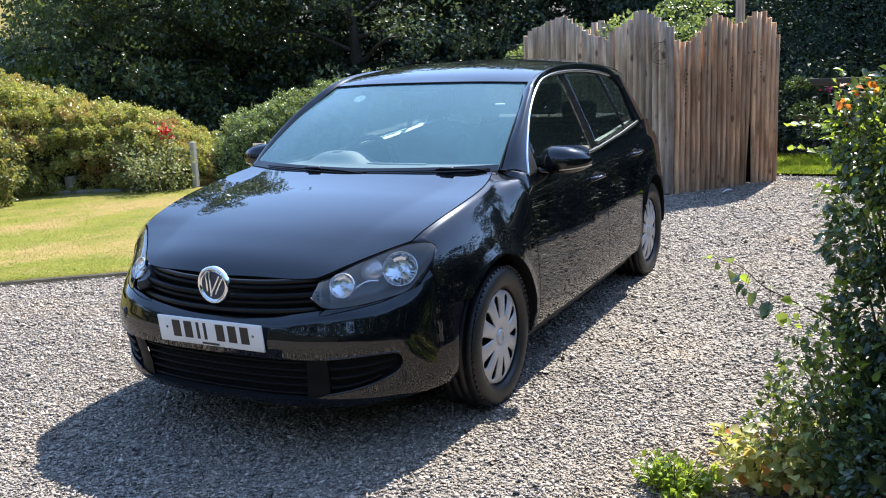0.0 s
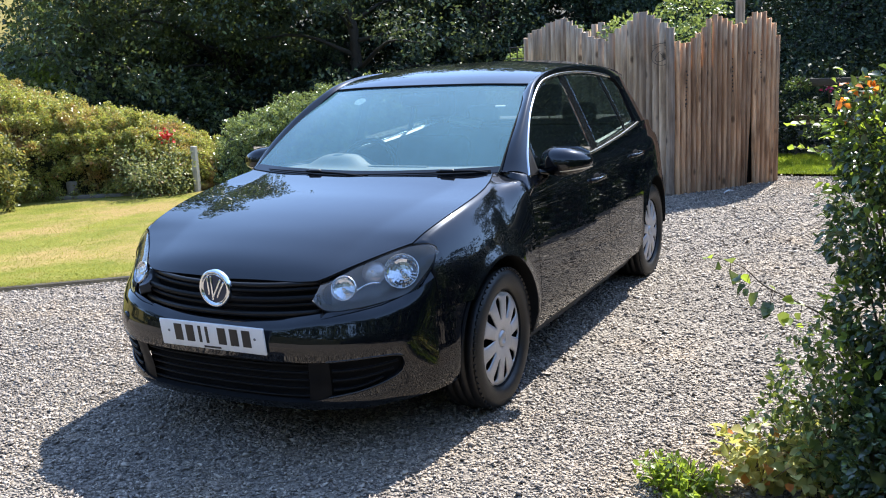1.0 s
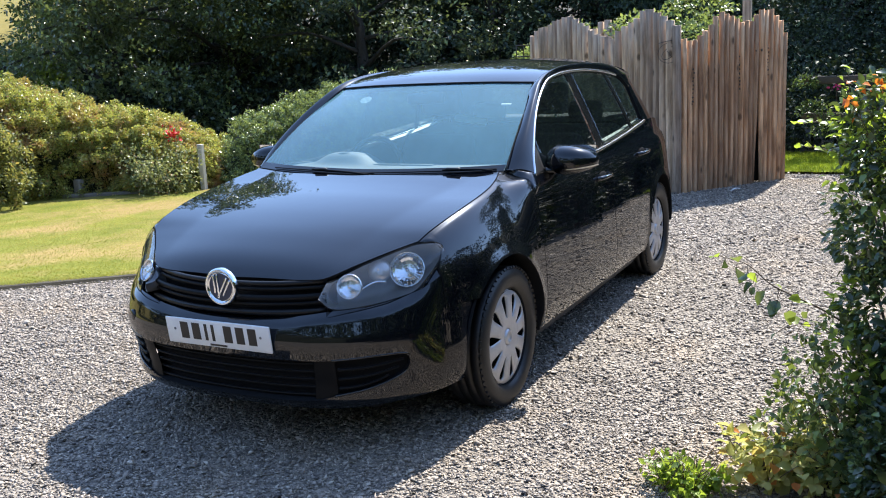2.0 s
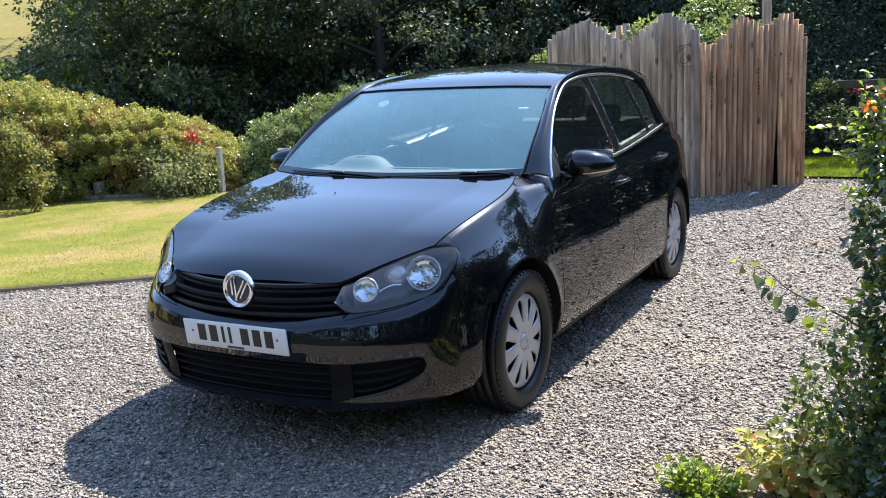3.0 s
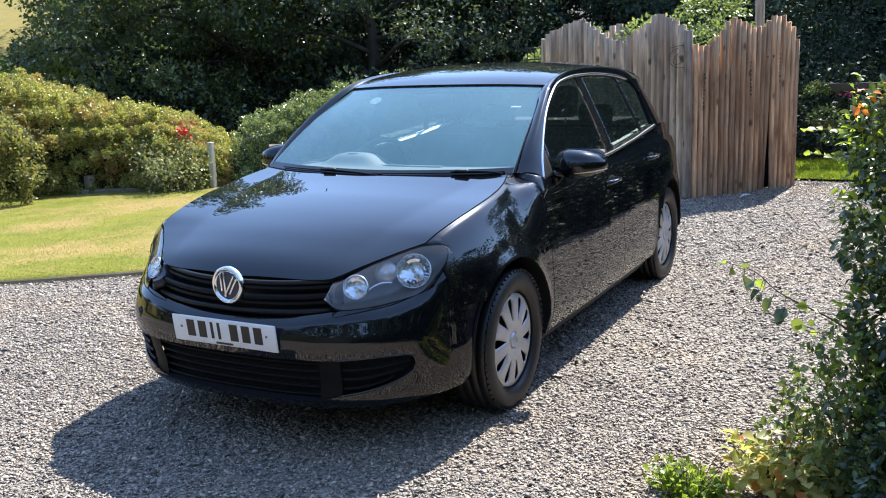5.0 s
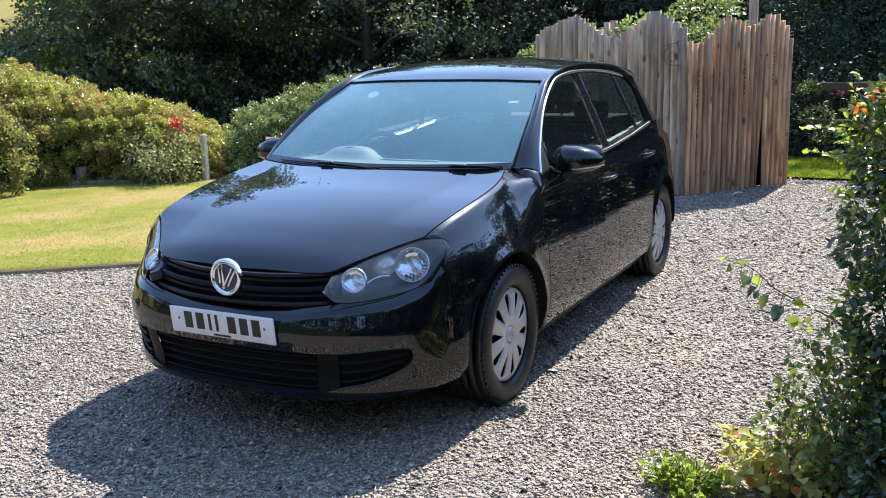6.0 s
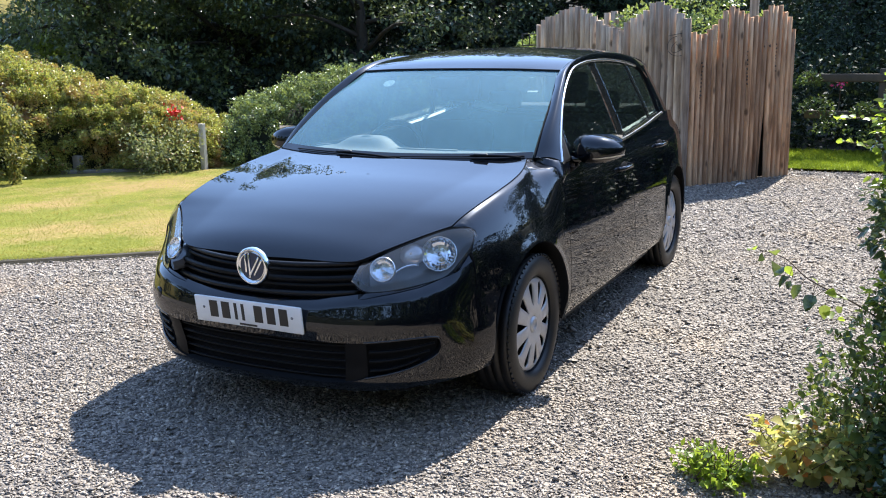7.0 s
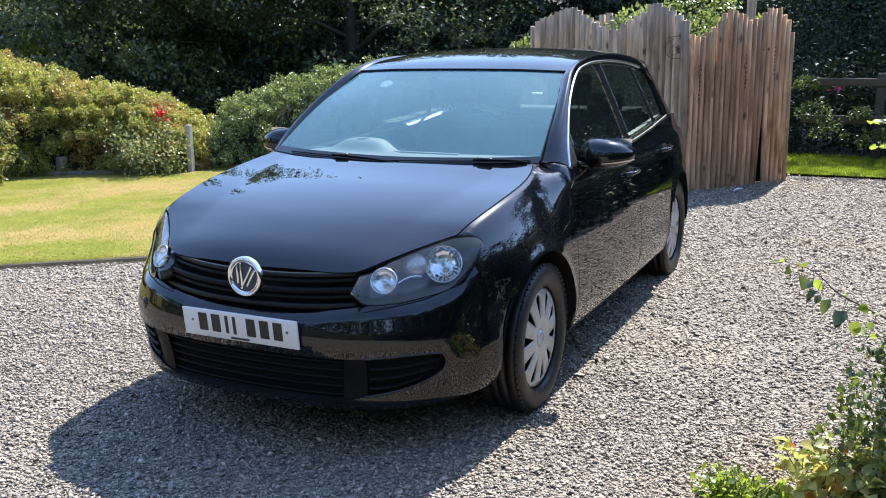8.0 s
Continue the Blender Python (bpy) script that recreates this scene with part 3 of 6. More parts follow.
AXIS = (0.0, 1.2, 0.6)

half_w = fn((-0.6, 0.742), (-0.476, 0.796), (-0.352, 0.836), (-0.24, 0.862), (-0.1, 0.880), (0.0, 0.886), (0.4, 0.884), (1.3, 0.890), (2.2, 0.888), (2.6, 0.880), (2.9, 0.845), (3.1, 0.79), (3.25, 0.70))
section = fn((0.16, -0.065), (0.25, -0.018), (0.34, 0.006), (0.41, 0.0110), (0.50, 0.0086), (0.62, 0.0), (0.70, -0.009), (0.76, -0.017), (0.83, -0.027), (0.87, -0.036), (0.92, -0.055), (0.96, -0.085), (1.03, -0.10))
belt = fn((0.3, 0.945), (0.7, 0.945), (1.35, 0.955), (2.0, 0.992), (2.33, 1.022), (2.6, 1.04), (2.8, 1.035), (3.1, 0.99))
bonnet_mid = fn((-0.80, 0.692), (-0.775, 0.722), (-0.70, 0.772), (-0.6, 0.811), (-0.5, 0.843), (-0.4, 0.868), (-0.3, 0.890), (-0.2, 0.909), (-0.1, 0.926), (0.0, 0.941), (0.1, 0.957), (0.2, 0.975), (0.3, 0.994))
bonnet_drop = fn((-0.8, 0.085), (-0.666, 0.057), (-0.594, 0.039), (-0.493, 0.024), (-0.4, 0.009), (-0.3, 0.005), (-0.2, 0.003), (0.0, 0.001), (0.3, 0.0))
shut_x = fn((-0.48, 0.690), (-0.4, 0.707), (-0.3, 0.722), (-0.2, 0.733), (-0.1, 0.740), (0.0, 0.742), (0.1, 0.738), (0.2, 0.724), (0.32, 0.692))
bonnet_front = fn((0.0, -0.792), (0.3, -0.778), (0.43, -0.757), (0.475, -0.732), (0.55, -0.658), (0.62, -0.586), (0.70, -0.512), (0.745, -0.474))
bonnet_rear = fn((0.0, 0.205), (0.4, 0.235), (0.6, 0.285), (0.745, 0.322))


def shut_at(y):
    return shut_x(min(max(y, -0.48), 0.32))


def bonnet_z(x, y):
    ax = abs(x)
    z = bonnet_mid(y) - bonnet_drop(y) * (ax / shut_at(y)) ** 2.2
    ridge = 0.43 + 0.15 * min(max((y + 0.75) / 0.95, 0), 1)
    return z - 0.012 * min(ax / ridge, 1) ** 2 * min(max((y + 0.78) / 0.2, 0), 1)


def side_x(y, z):
    x = half_w(y) + section(z)
    for yc in (0.0, REAR_Y):
        r = math.hypot(y - ARCH_Y[yc], z - ARCH_Z)
        x += 0.011 * math.exp(-(((r - ARCH_R) / 0.036) ** 2)) * min(max((0.80 - z) / 0.1, 0), 1)
    return x


def glass_x(z):
    return 0.805 - 0.36 * (z - 0.955) - 0.10 * (z - 0.955) ** 2


def arch_floor(y, yc, low):
    d = abs(y - ARCH_Y[yc])
    return max(low, ARCH_Z + math.sqrt(ARCH_R**2 - d * d)) if d < ARCH_R else low


def panel(name, f, nu, nv, side, label="", away=AXIS, keep=None, mat=None, depth=0.012, parent=None):
    ob = part(name, patch(f, nu, nv, away, keep, None, side), mat or PAINT, parent or car, label)
    return thicken(ob, depth)


# bonnet
def bonnet_at(u, v):
    x = (2 * u - 1) * 0.745
    ax = abs(x)
    y0, y1 = bonnet_front(ax), bonnet_rear(ax)
    y = y0 + (y1 - y0) * v
    x *= 1 + (shut_at(y) / 0.745 - 1) * ax / 0.745
    return x, y, bonnet_z(x, y)


bonnet = panel("bonnet", bonnet_at, 64, 40, 1, "glossy black bonnet", (0, -0.2, 0.2))

for side in (1, -1):
    # front wing: shoulder arc down to the flank, then to the arch
    WING_Y0 = -0.412
    lamp_edge = fn((-0.48, 0.715), (-0.449, 0.750), (-0.43, 0.772), (-0.405, 0.80))

    def wing_top(y):
        return shut_at(y) + 0.0045, bonnet_z(shut_at(y), min(y, 0.32)) - 0.003

    def wing_section(y):
        """From the shut line over a tight shoulder and a sloping flank to the widest point."""
        xb, zt = wing_top(y)
        w = half_w(y)
        p0, p3 = Vector((xb, zt)), Vector((w, 0.63))
        p1, p2 = p0 + Vector((0.955, -0.30)) * min(0.06, 0.55 * (w - xb)), p3 + Vector((0.0, 0.085))
        pts = [p0 * (1 - t) ** 3 + p1 * 3 * t * (1 - t) ** 2 + p2 * 3 * t * t * (1 - t) + p3 * t**3 for t in (0, 0.14, 0.3, 0.45, 0.62, 0.8, 1)]
        end = ((xb, zt), (0.745, 0.956), (0.798, 0.944), (0.834, 0.915), (w - 0.036, 0.87), (w - 0.017, 0.76), (w, 0.63))
        k = min(max((y - 0.08) / 0.305, 0), 1)
        k = k * k * (3 - 2 * k)
        return spline(*[(p[0] + (q[0] - p[0]) * k, y, p[1] + (q[1] - p[1]) * k) for p, q in zip(pts, end)])

    def at_height(curve, z):
        lo, hi = 0.0, 1.0
        for _ in range(24):
            mid = (lo + hi) / 2
            if curve(mid).z > z:
                lo = mid
            else:
                hi = mid
        return lo

    sections = {}

    def flare(y, z):
        return 0.011 * math.exp(-(((math.hypot(y - ARCH_Y[0.0], z - ARCH_Z) - ARCH_R) / 0.032) ** 2))

    def wing_row(y, v, lamp=False):
        if y not in sections:
            curve = wing_section(y)
            low = arch_floor(y, 0.0, 0.555 if y < -0.28 else 0.235)
            sections[y] = (curve, low, at_height(curve, lamp_edge(y)) if lamp else 0.0, at_height(curve, low) if low > 0.63 else 1.0)
        curve, low, t0, t1 = sections[y]
        split = 0.6 + 0.4 * min(max((low - 0.40) / 0.23, 0), 1)
        if v <= split:
            p = curve(t0 + (t1 - t0) * v / split)
            return p.x + flare(y, p.z), y, p.z
        z = 0.63 + (low - 0.63) * (v - split) / (1 - split)
        return half_w(y) + section(z) + flare(y, z), y, z

    def wing_at(u, v):
        return wing_row(WING_Y0 + (0.385 - WING_Y0) * u, v)

    lamp_top = spline((0.682, -0.486, 0.809), (0.712, -0.460, 0.812), (0.738, -0.437, 0.811), (0.757, -0.4205, 0.801), (0.768, -0.4135, 0.791))

    def wing_tip(u, v):
        y = -0.484 + (WING_Y0 + 0.484) * u
        a, b = Vector((shut_at(y) + 0.0045, y, bonnet_z(shut_at(y), y) - 0.003)), lamp_top(u)
        return a.lerp(b, v) + Vector((0.3, -0.1, 1)) * 0.006 * math.sin(math.pi * v) * u

    wing_mesh = patch(wing_at, 110, 44, AXIS, None, None, side)
    patch(lambda u, v: wing_row(-0.476 + (WING_Y0 + 0.476) * u - 0.0001, v, True), 12, 34, AXIS, None, wing_mesh, side)
    patch(lambda u, v: wing_tip(0.10 + 0.90 * u, v), 12, 8, (0.5, 0.2, 0.2), None, wing_mesh, side)
    wing = thicken(part("front_wing", wing_mesh, PAINT, car), 0.012)

    # doors and rear quarter
    def flank(y0, y1, shape0=None, shape1=None, arch=None, low=0.235):
        def f(u, v):
            a = y0(0.6) if callable(y0) else y0
            y = a + ((y1 if not callable(y1) else y1(0.6)) - a) * u
            zt = belt(y)
            zl = low if arch is None else arch_floor(y, arch, low)
            z = zl + (zt - zl) * v
            ya = y0(z) if callable(y0) else y0
            yb = y1(z) if callable(y1) else y1
            y = ya + (yb - ya) * u
            if arch is not None:
                zl = arch_floor(y, arch, low)
                z = zl + (belt(y) - zl) * v
            return side_x(y, z), y, z
        return f

    rear_edge = fn((0.235, 2.185), (0.45, 2.212), (0.62, 2.32), (0.72, 2.42), (0.85, 2.46), (1.05, 2.50))
    quarter_edge = fn((0.235, 2.19), (0.45, 2.217), (0.62, 2.325), (0.72, 2.425), (0.85, 2.465), (1.05, 2.505))
    front_door = panel("front_door", flank(0.390, 1.478), 40, 34, side)
    rear_door = panel("rear_door", flank(1.484, rear_edge), 40, 34, side)
    quarter = panel("rear_quarter", flank(quarter_edge, 3.20, arch=REAR_Y, low=0.30), 70, 30, side)
    # sill
    panel("sill", lambda u, v: (side_x(0.38 + 1.75 * u, 0.235 - 0.07 * v) - 0.012 - 0.02 * v, 0.38 + 1.75 * u, 0.232 - 0.075 * v), 20, 4, side, mat=TRIM)

    # side windows
    top_line = spline((0, 0.47, 0.95), (0, 0.56, 1.06), (0, 0.78, 1.23), (0, 1.04, 1.352), (0, 1.26, 1.391), (0, 1.54, 1.402), (0, 1.84, 1.395), (0, 2.16, 1.368), (0, 2.36, 1.325), (0, 2.46, 1.25))

    def top_z(y):
        lo, hi = 0.0, 1.0
        for _ in range(24):
            mid = (lo + hi) / 2
            if top_line(mid).y < y:
                lo = mid
            else:
                hi = mid
        return top_line(lo).z

    def window(ya, yb):
        def f(u, v):
            y = ya(0.0) + (yb(0.0) - ya(0.0)) * u
            z0, z1 = belt(y) + 0.004, top_z(min(max(y, 0.48), 2.44)) - 0.006
            z = z0 + (z1 - z0) * v
            k = (z - 1.0) / 0.4
            y = ya(k) + (yb(k) - ya(k)) * u
            z1 = top_z(min(max(y, 0.48), 2.44)) - 0.006
            z = z0 + (max(z1, z0 + 0.002) - z0) * v
            return glass_x(z), y, z
        return f

    def lean(a, b):
        return lambda k: a + (b - a) * k

    fw = panel("front_door_window", window(lean(0.62, 0.62), lean(1.475, 1.415)), 24, 16, side, "dark tinted side window", mat=SIDE_GLASS, depth=0.004, parent=front_door)
    rw = panel("rear_door_window", window(lean(1.56, 1.50), lean(2.20, 2.06)), 20, 16, side, "dark tinted side window", mat=SIDE_GLASS, depth=0.004, parent=rear_door)
    qw = panel("quarter_window", window(lean(2.235, 2.095), lean(2.44, 2.33)), 10, 14, side, "", mat=SIDE_GLASS, depth=0.004, parent=rear_door)
    for ob in (fw, rw, qw):
        ob.visible_shadow = False
    panel("door_pillar", window(lean(1.475, 1.415), lean(1.56, 1.50)), 4, 14, side, mat=GLOSS_TRIM, depth=0.01)
    panel("window_divider", window(lean(2.20, 2.06), lean(2.235, 2.095)), 2, 14, side, mat=GLOSS_TRIM, depth=0.01)
    panel("mirror_corner", window(lean(0.475, 0.475), lean(0.62, 0.62)), 8, 10, side, mat=TRIM, depth=0.008)

    # bright strips round the windows
    def strip_top(s):
        q = top_line(s * 0.84)
        return Vector((side * (glass_x(q.z) + 0.006), q.y, q.z))

    part("window_trim", tube(strip_top, 0.008, 60, 6), SATIN, car, "satin chrome window strip")
    part("door_capping", tube(lambda s: Vector((side * (glass_x(belt(0.62 + 1.86 * s)) - 0.024), 0.62 + 1.86 * s, belt(0.62 + 1.86 * s) + 0.004)), 0.017, 40, 8), DARK, car, "black inner door capping")
    part("waist_trim", tube(lambda s: Vector((side * (glass_x(belt(0.62 + 1.86 * s)) + 0.012), 0.62 + 1.86 * s, belt(0.62 + 1.86 * s) + 0.006)), 0.009, 40, 6), SATIN, car, "satin chrome waist strip")

    # windscreen pillar and roof rail
    inner = spline((0.703, 0.372, 0.978), (0.684, 0.530, 1.096), (0.655, 0.70, 1.193), (0.625, 0.86, 1.283), (0.596, 1.03, 1.364), (0.596, 1.30, 1.418), (0.598, 1.7, 1.440), (0.592, 2.1, 1.430), (0.580, 2.5, 1.398), (0.56, 2.9, 1.345))

    def outer(s):
        q = inner(s)
        y = fn((0.335, 0.44), (0.70, 0.74), (1.03, 1.05), (1.30, 1.30), (2.1, 2.08), (2.5, 2.38), (2.9, 2.455))(q.y)
        z = top_z(min(max(y, 0.475), 2.455))
        return Vector((glass_x(z) + 0.004, y, z + 0.008))

    def rail(u, v):
        a, b = inner(u), outer(u)
        bulge = math.sin(math.pi * v)
        m = a.lerp(b, v)
        return m + Vector((0.36, -0.38, 0.85)) * 0.019 * bulge

    panel("roof_pillar", rail, 60, 8, side, depth=0.02)

    foot_top = spline((0.706, 0.372, 0.981), (0.757, 0.402, 0.981), (0.804, 0.448, 0.968), (0.815, 0.478, 0.955), (0.838, 0.474, 0.925))

    def corner(u, v):
        a, b = Vector(wing_at(1.0, 0.40 * u)), foot_top(u)
        return a.lerp(b, v) + Vector((0.004, 0.002, 0.004)) * math.sin(math.pi * v)

    panel("pillar_foot", corner, 20, 8, side, depth=0.008)

    # rear pillar beside the tailgate
    def c_pillar(u, v):
        z = 1.03 + (1.345 - 1.03) * v
        ya, yb = 2.47 + 0.0 * v - 0.03 * v, 3.16 - 0.26 * v
        y = ya + (yb - ya) * u
        x = glass_x(z) + 0.004 - 0.16 * u**2
        return x, y, max(z, 0) + (belt(y) - 1.03) * (1 - v)

    panel("rear_pillar", c_pillar, 20, 14, side, depth=0.02)

    # wing mirror
    mirror = part("wing_mirror", bmesh.new(), PAINT, car, "glossy black wing mirror with indicator strip")
    own = bmesh.new()
    bmesh.ops.create_uvsphere(own, u_segments=32, v_segments=20, radius=1.0)
    for v in own.verts:
        x, y, z = v.co
        xx = 0.128 * math.copysign(abs(x) ** 0.8, x)
        taper = 0.94 - 0.34 * x
        zz = 0.083 * math.copysign(abs(z) ** 0.85, z) * (taper if z > 0 else 0.74 * (1 - 0.08 * x))
        yy = (0.10 if y < 0 else 0.045) * math.copysign(abs(y) ** 0.8, y)
        v.co = ((0.912 + xx * 1.0) * side, 0.70 + yy - 0.02 * x + 0.06 * max(x, 0), 0.990 + zz * 0.98 + 0.008 * x)
    if side < 0:
        bmesh.ops.reverse_faces(own, faces=own.faces[:])
    own.to_mesh(mirror.data)
    own.free()
    mirror.data.polygons.foreach_set("use_smooth", [True] * len(mirror.data.polygons))

    def lens_band(u, v, grow=1.025):
        x, z = 0.02 + 0.93 * u, -0.46 + (0.06 + 0.09 * u) * v
        y = -math.sqrt(max(1 - x * x - z * z, 0.0))
        xx, zz, yy = 0.128 * abs(x) ** 0.8 * grow, -0.083 * abs(z) ** 0.85 * 0.74 * (1 - 0.08 * x) * grow, -0.10 * abs(y) ** 0.8 * grow
        return 0.912 + xx, 0.70 + yy - 0.02 * x + 0.06 * x, 0.990 + zz * 0.98 + 0.008 * x

    part("indicator", patch(lens_band, 16, 3, (0.9, 0.75, 1.0), side=side), AMBER, mirror, "clear indicator strip")
    part("mirror_foot", tube(spline((side * 0.80, 0.62, 0.955), (side * 0.85, 0.66, 0.952), (side * 0.90, 0.69, 0.965)), 0.022, 8, 8, flat=0.7), GLOSS_TRIM, mirror)
    part("mirror_glass", patch(lambda u, v: (0.82 + 0.20 * u, 0.752, 0.955 + 0.11 * v), 2, 2, (0.9, 0.5, 1.0), side=side), CHROME, mirror)

    # door handles
    for door, yh, zh in ((front_door, 1.349, 0.828), (rear_door, 2.182, 0.868)):
        x0 = side_x(yh, zh)
        part("door_handle", tube(spline((side * (x0 - 0.002), yh - 0.10, zh - 0.004), (side * (x0 + 0.022), yh - 0.075, zh), (side * (x0 + 0.032), yh, zh + 0.003), (side * (x0 + 0.024), yh + 0.075, zh + 0.002), (side * (x0 - 0.002), yh + 0.10, zh)), 0.013, 20, 8, flat=1.0), PAINT, door)
        bmh = bmesh.new()
        bmesh.ops.create_uvsphere(bmh, u_segments=16, v_segments=8, radius=1.0)
        bmesh.ops.scale(bmh, vec=(0.006, 0.065, 0.028), verts=bmh.verts)
        bmesh.ops.translate(bmh, vec=(side * (x0 - 0.002), yh, zh), verts=bmh.verts)
        part("handle_recess", bmh, DARK, door)
        part("handle_strip", tube(spline((side * (x0 + 0.034), yh - 0.06, zh + 0.007), (side * (x0 + 0.044), yh, zh + 0.011), (side * (x0 + 0.036), yh + 0.065, zh + 0.009)), 0.0035, 10, 6), CHROME, door, "thin chrome strip on the handle")

    # wheel arch liners
    for yc in (0.0, REAR_Y):
        def liner(u, v, yc=yc):
            a = math.radians(-100 + 200 * u)
            return 0.60 + (side_x(ARCH_Y[yc] + ARCH_R * math.sin(a), max(0.25, ARCH_Z + ARCH_R * math.cos(a))) - 0.607) * v, ARCH_Y[yc] + (ARCH_R + 0.012) * math.sin(a), ARCH_Z + (ARCH_R + 0.012) * math.cos(a)
        part("arch_liner", patch(liner, 24, 3, side=side), DARK, car)
        part("arch_wall", patch(lambda u, v, yc=yc: (0.60, yc - 0.38 + 0.76 * u, 0.14 + 0.56 * v), 2, 2, side=side), DARK, car)

# roof
roof_mid = fn((0.985, 1.375), (1.15, 1.420), (1.4, 1.460), (1.7, 1.478), (2.1, 1.478), (2.5, 1.455), (2.9, 1.410), (3.05, 1.385))
roof_edge = fn((0.985, 1.340), (1.03, 1.364), (1.30, 1.420), (1.7, 1.442), (2.1, 1.432), (2.5, 1.400), (2.9, 1.348), (3.05, 1.32))


def roof_at(u, v):
    s = 2 * u - 1
    y = 0.985 + 0.055 * s * s + (1.97 - 0.055 * s * s - 0.17 * abs(s) ** 3) * v
    w = fn((0.98, 0.610), (1.3, 0.602), (1.7, 0.600), (2.1, 0.594), (2.9, 0.562), (3.1, 0.55))(y)
    k = abs(s) ** 2.6
    return s * w, y, roof_mid(y) * (1 - k) + roof_edge(y) * k


roof = panel("roof", roof_at, 40, 50, 1, "glossy black roof", (0, 1.8, 1.0), depth=0.02)

# windscreen
ws_low = spline((-0.708, 0.350, 0.985), (-0.45, 0.275, 0.976), (0, 0.235, 0.968), (0.45, 0.275, 0.976), (0.708, 0.350, 0.985))
ws_top = spline((-0.600, 1.035, 1.358), (-0.35, 0.995, 1.368), (0, 0.980, 1.371), (0.35, 0.995, 1.368), (0.600, 1.035, 1.358))


def screen_at(u, v):
    p = ws_low(u).lerp(ws_top(u), v)
    return p + Vector((0.006 * (2 * u - 1), -0.45 * 0.022, 0.9 * 0.022)) * math.sin(math.pi * v)


windscreen = part("windscreen", patch(screen_at, 32, 24, (0, 1.5, 0.5)), WINDSCREEN, car, "blue-tinted windscreen with reflected sky put into its film")
windscreen.visible_shadow = False
part("windscreen_seal", tube(lambda s: Vector(screen_at(s, 1.0)) + Vector((0, 0.002, 0.003)), 0.007, 32, 6), DARK, car)
for side in (1, -1):
    part("windscreen_seal", tube(lambda s: Vector(screen_at(0.5 + 0.5 * side, s)) + Vector((side * 0.003, 0, -0.002)), 0.0035, 24, 6), DARK, car)
part("windscreen_border", patch(lambda u, v: Vector(screen_at(u, 0.056 * v)) + Vector((0, -0.0015, 0.003)), 40, 3, (0, 1.5, 0.5)), FRIT, car, "black printed border of the windscreen")
# scuttle under the glass
part("scuttle", patch(lambda u, v: (lambda p, x: (p.x, bonnet_rear(abs(p.x)) - 0.02 + (p.y + 0.006 - bonnet_rear(abs(p.x)) + 0.02) * v, bonnet_z(p.x, bonnet_rear(min(abs(p.x), 0.69))) - 0.022 + (p.z + 0.026 - bonnet_z(p.x, bonnet_rear(min(abs(p.x), 0.69)))) * v))(ws_low(u), 0), 30, 4, (0, 0.4, 0.5)), DARK, car)

# wipers
for x0, x1 in ((0.66, 0.0), (0.05, -0.52)):

    def blade(s, x0=x0, x1=x1):
        x = x0 + (x1 - x0) * s
        q = Vector(screen_at(0.5 + x / 1.416, 0.012 + 0.008 * math.sin(s * 2.6)))
        return q + Vector((0, -0.006, 0.007))

    wiper = part("wiper", tube(blade, lambda s: 0.0042 - 0.0015 * s, 24, 6), DARK, car, "black wiper resting on the glass")
    part("wiper_arm", tube(spline(blade(0.02) + Vector((0.0, -0.02, -0.006)), blade(0.2) + Vector((0, -0.012, 0.004)), blade(0.5) + Vector((0, -0.004, 0.006))), lambda s: 0.0065 - 0.003 * s, 10, 6), DARK, wiper)
    part("wiper_joint", block((0.075, 0.018, 0.013), blade(0.42) + Vector((0, -0.006, 0.010)), 0.006), TRIM, wiper)

# ---- nose of the car ----
nose_line = spline((0, -0.888, 0), (0.25, -0.878, 0), (0.45, -0.842, 0), (0.60, -0.768, 0), (0.71, -0.655, 0), (0.785, -0.51, 0), (0.836, -0.352, 0), (0.862, -0.24, 0))


def nose_half(a):
    return nose_line(a * 6 / 7)


bump_out = fn((0.155, -0.105), (0.185, -0.070), (0.21, -0.045), (0.245, -0.025), (0.30, -0.024), (0.36, -0.012), (0.395, -0.0052), (0.43, 0.0008), (0.46, 0.0058), (0.475, 0.0070), (0.50, 0.0035), (0.545, -0.0086), (0.575, -0.0168), (0.60, -0.024), (0.62, -0.030), (0.66, -0.040), (0.70, -0.046))


# the bumper's corners fall nearly straight below the shoulder
corner_fall = fn((0.16, 0.012), (0.24, 0.020), (0.30, 0.019), (0.35, 0.014), (0.40, 0.0085), (0.45, 0.0035), (0.52, 0.0), (0.8, 0.0))


def nose(s, z, more=0.0):
    """Point of the bumper's skin: s from -1 to 1 round the nose."""
    a = abs(s)
    p, q = nose_half(a), nose_half(min(a + 0.02, 1.16))
    if a > 1.14:
        p, q = nose_half(a - 0.02), nose_half(a)
    d = (q - p).normalized()
    n = Vector((-d.y, d.x, 0)) * -1
    if n.y > 0:
        n = -n
    if a < 0.03:
        n = Vector((0, -1, 0))
    fade = 1.0 - min(max((a - 0.62) / 0.22, 0), 1)
    r = nose_half(a) + n * (bump_out(z) * fade + (section(z) + corner_fall(z) * min(max((1.06 - a) / 0.12, 0), 1) - 0.004) * (1 - fade) * min(a / 0.7, 1) + more)
    return Vector((math.copysign(r.x, s) if a > 0 else 0.0, r.y, z))


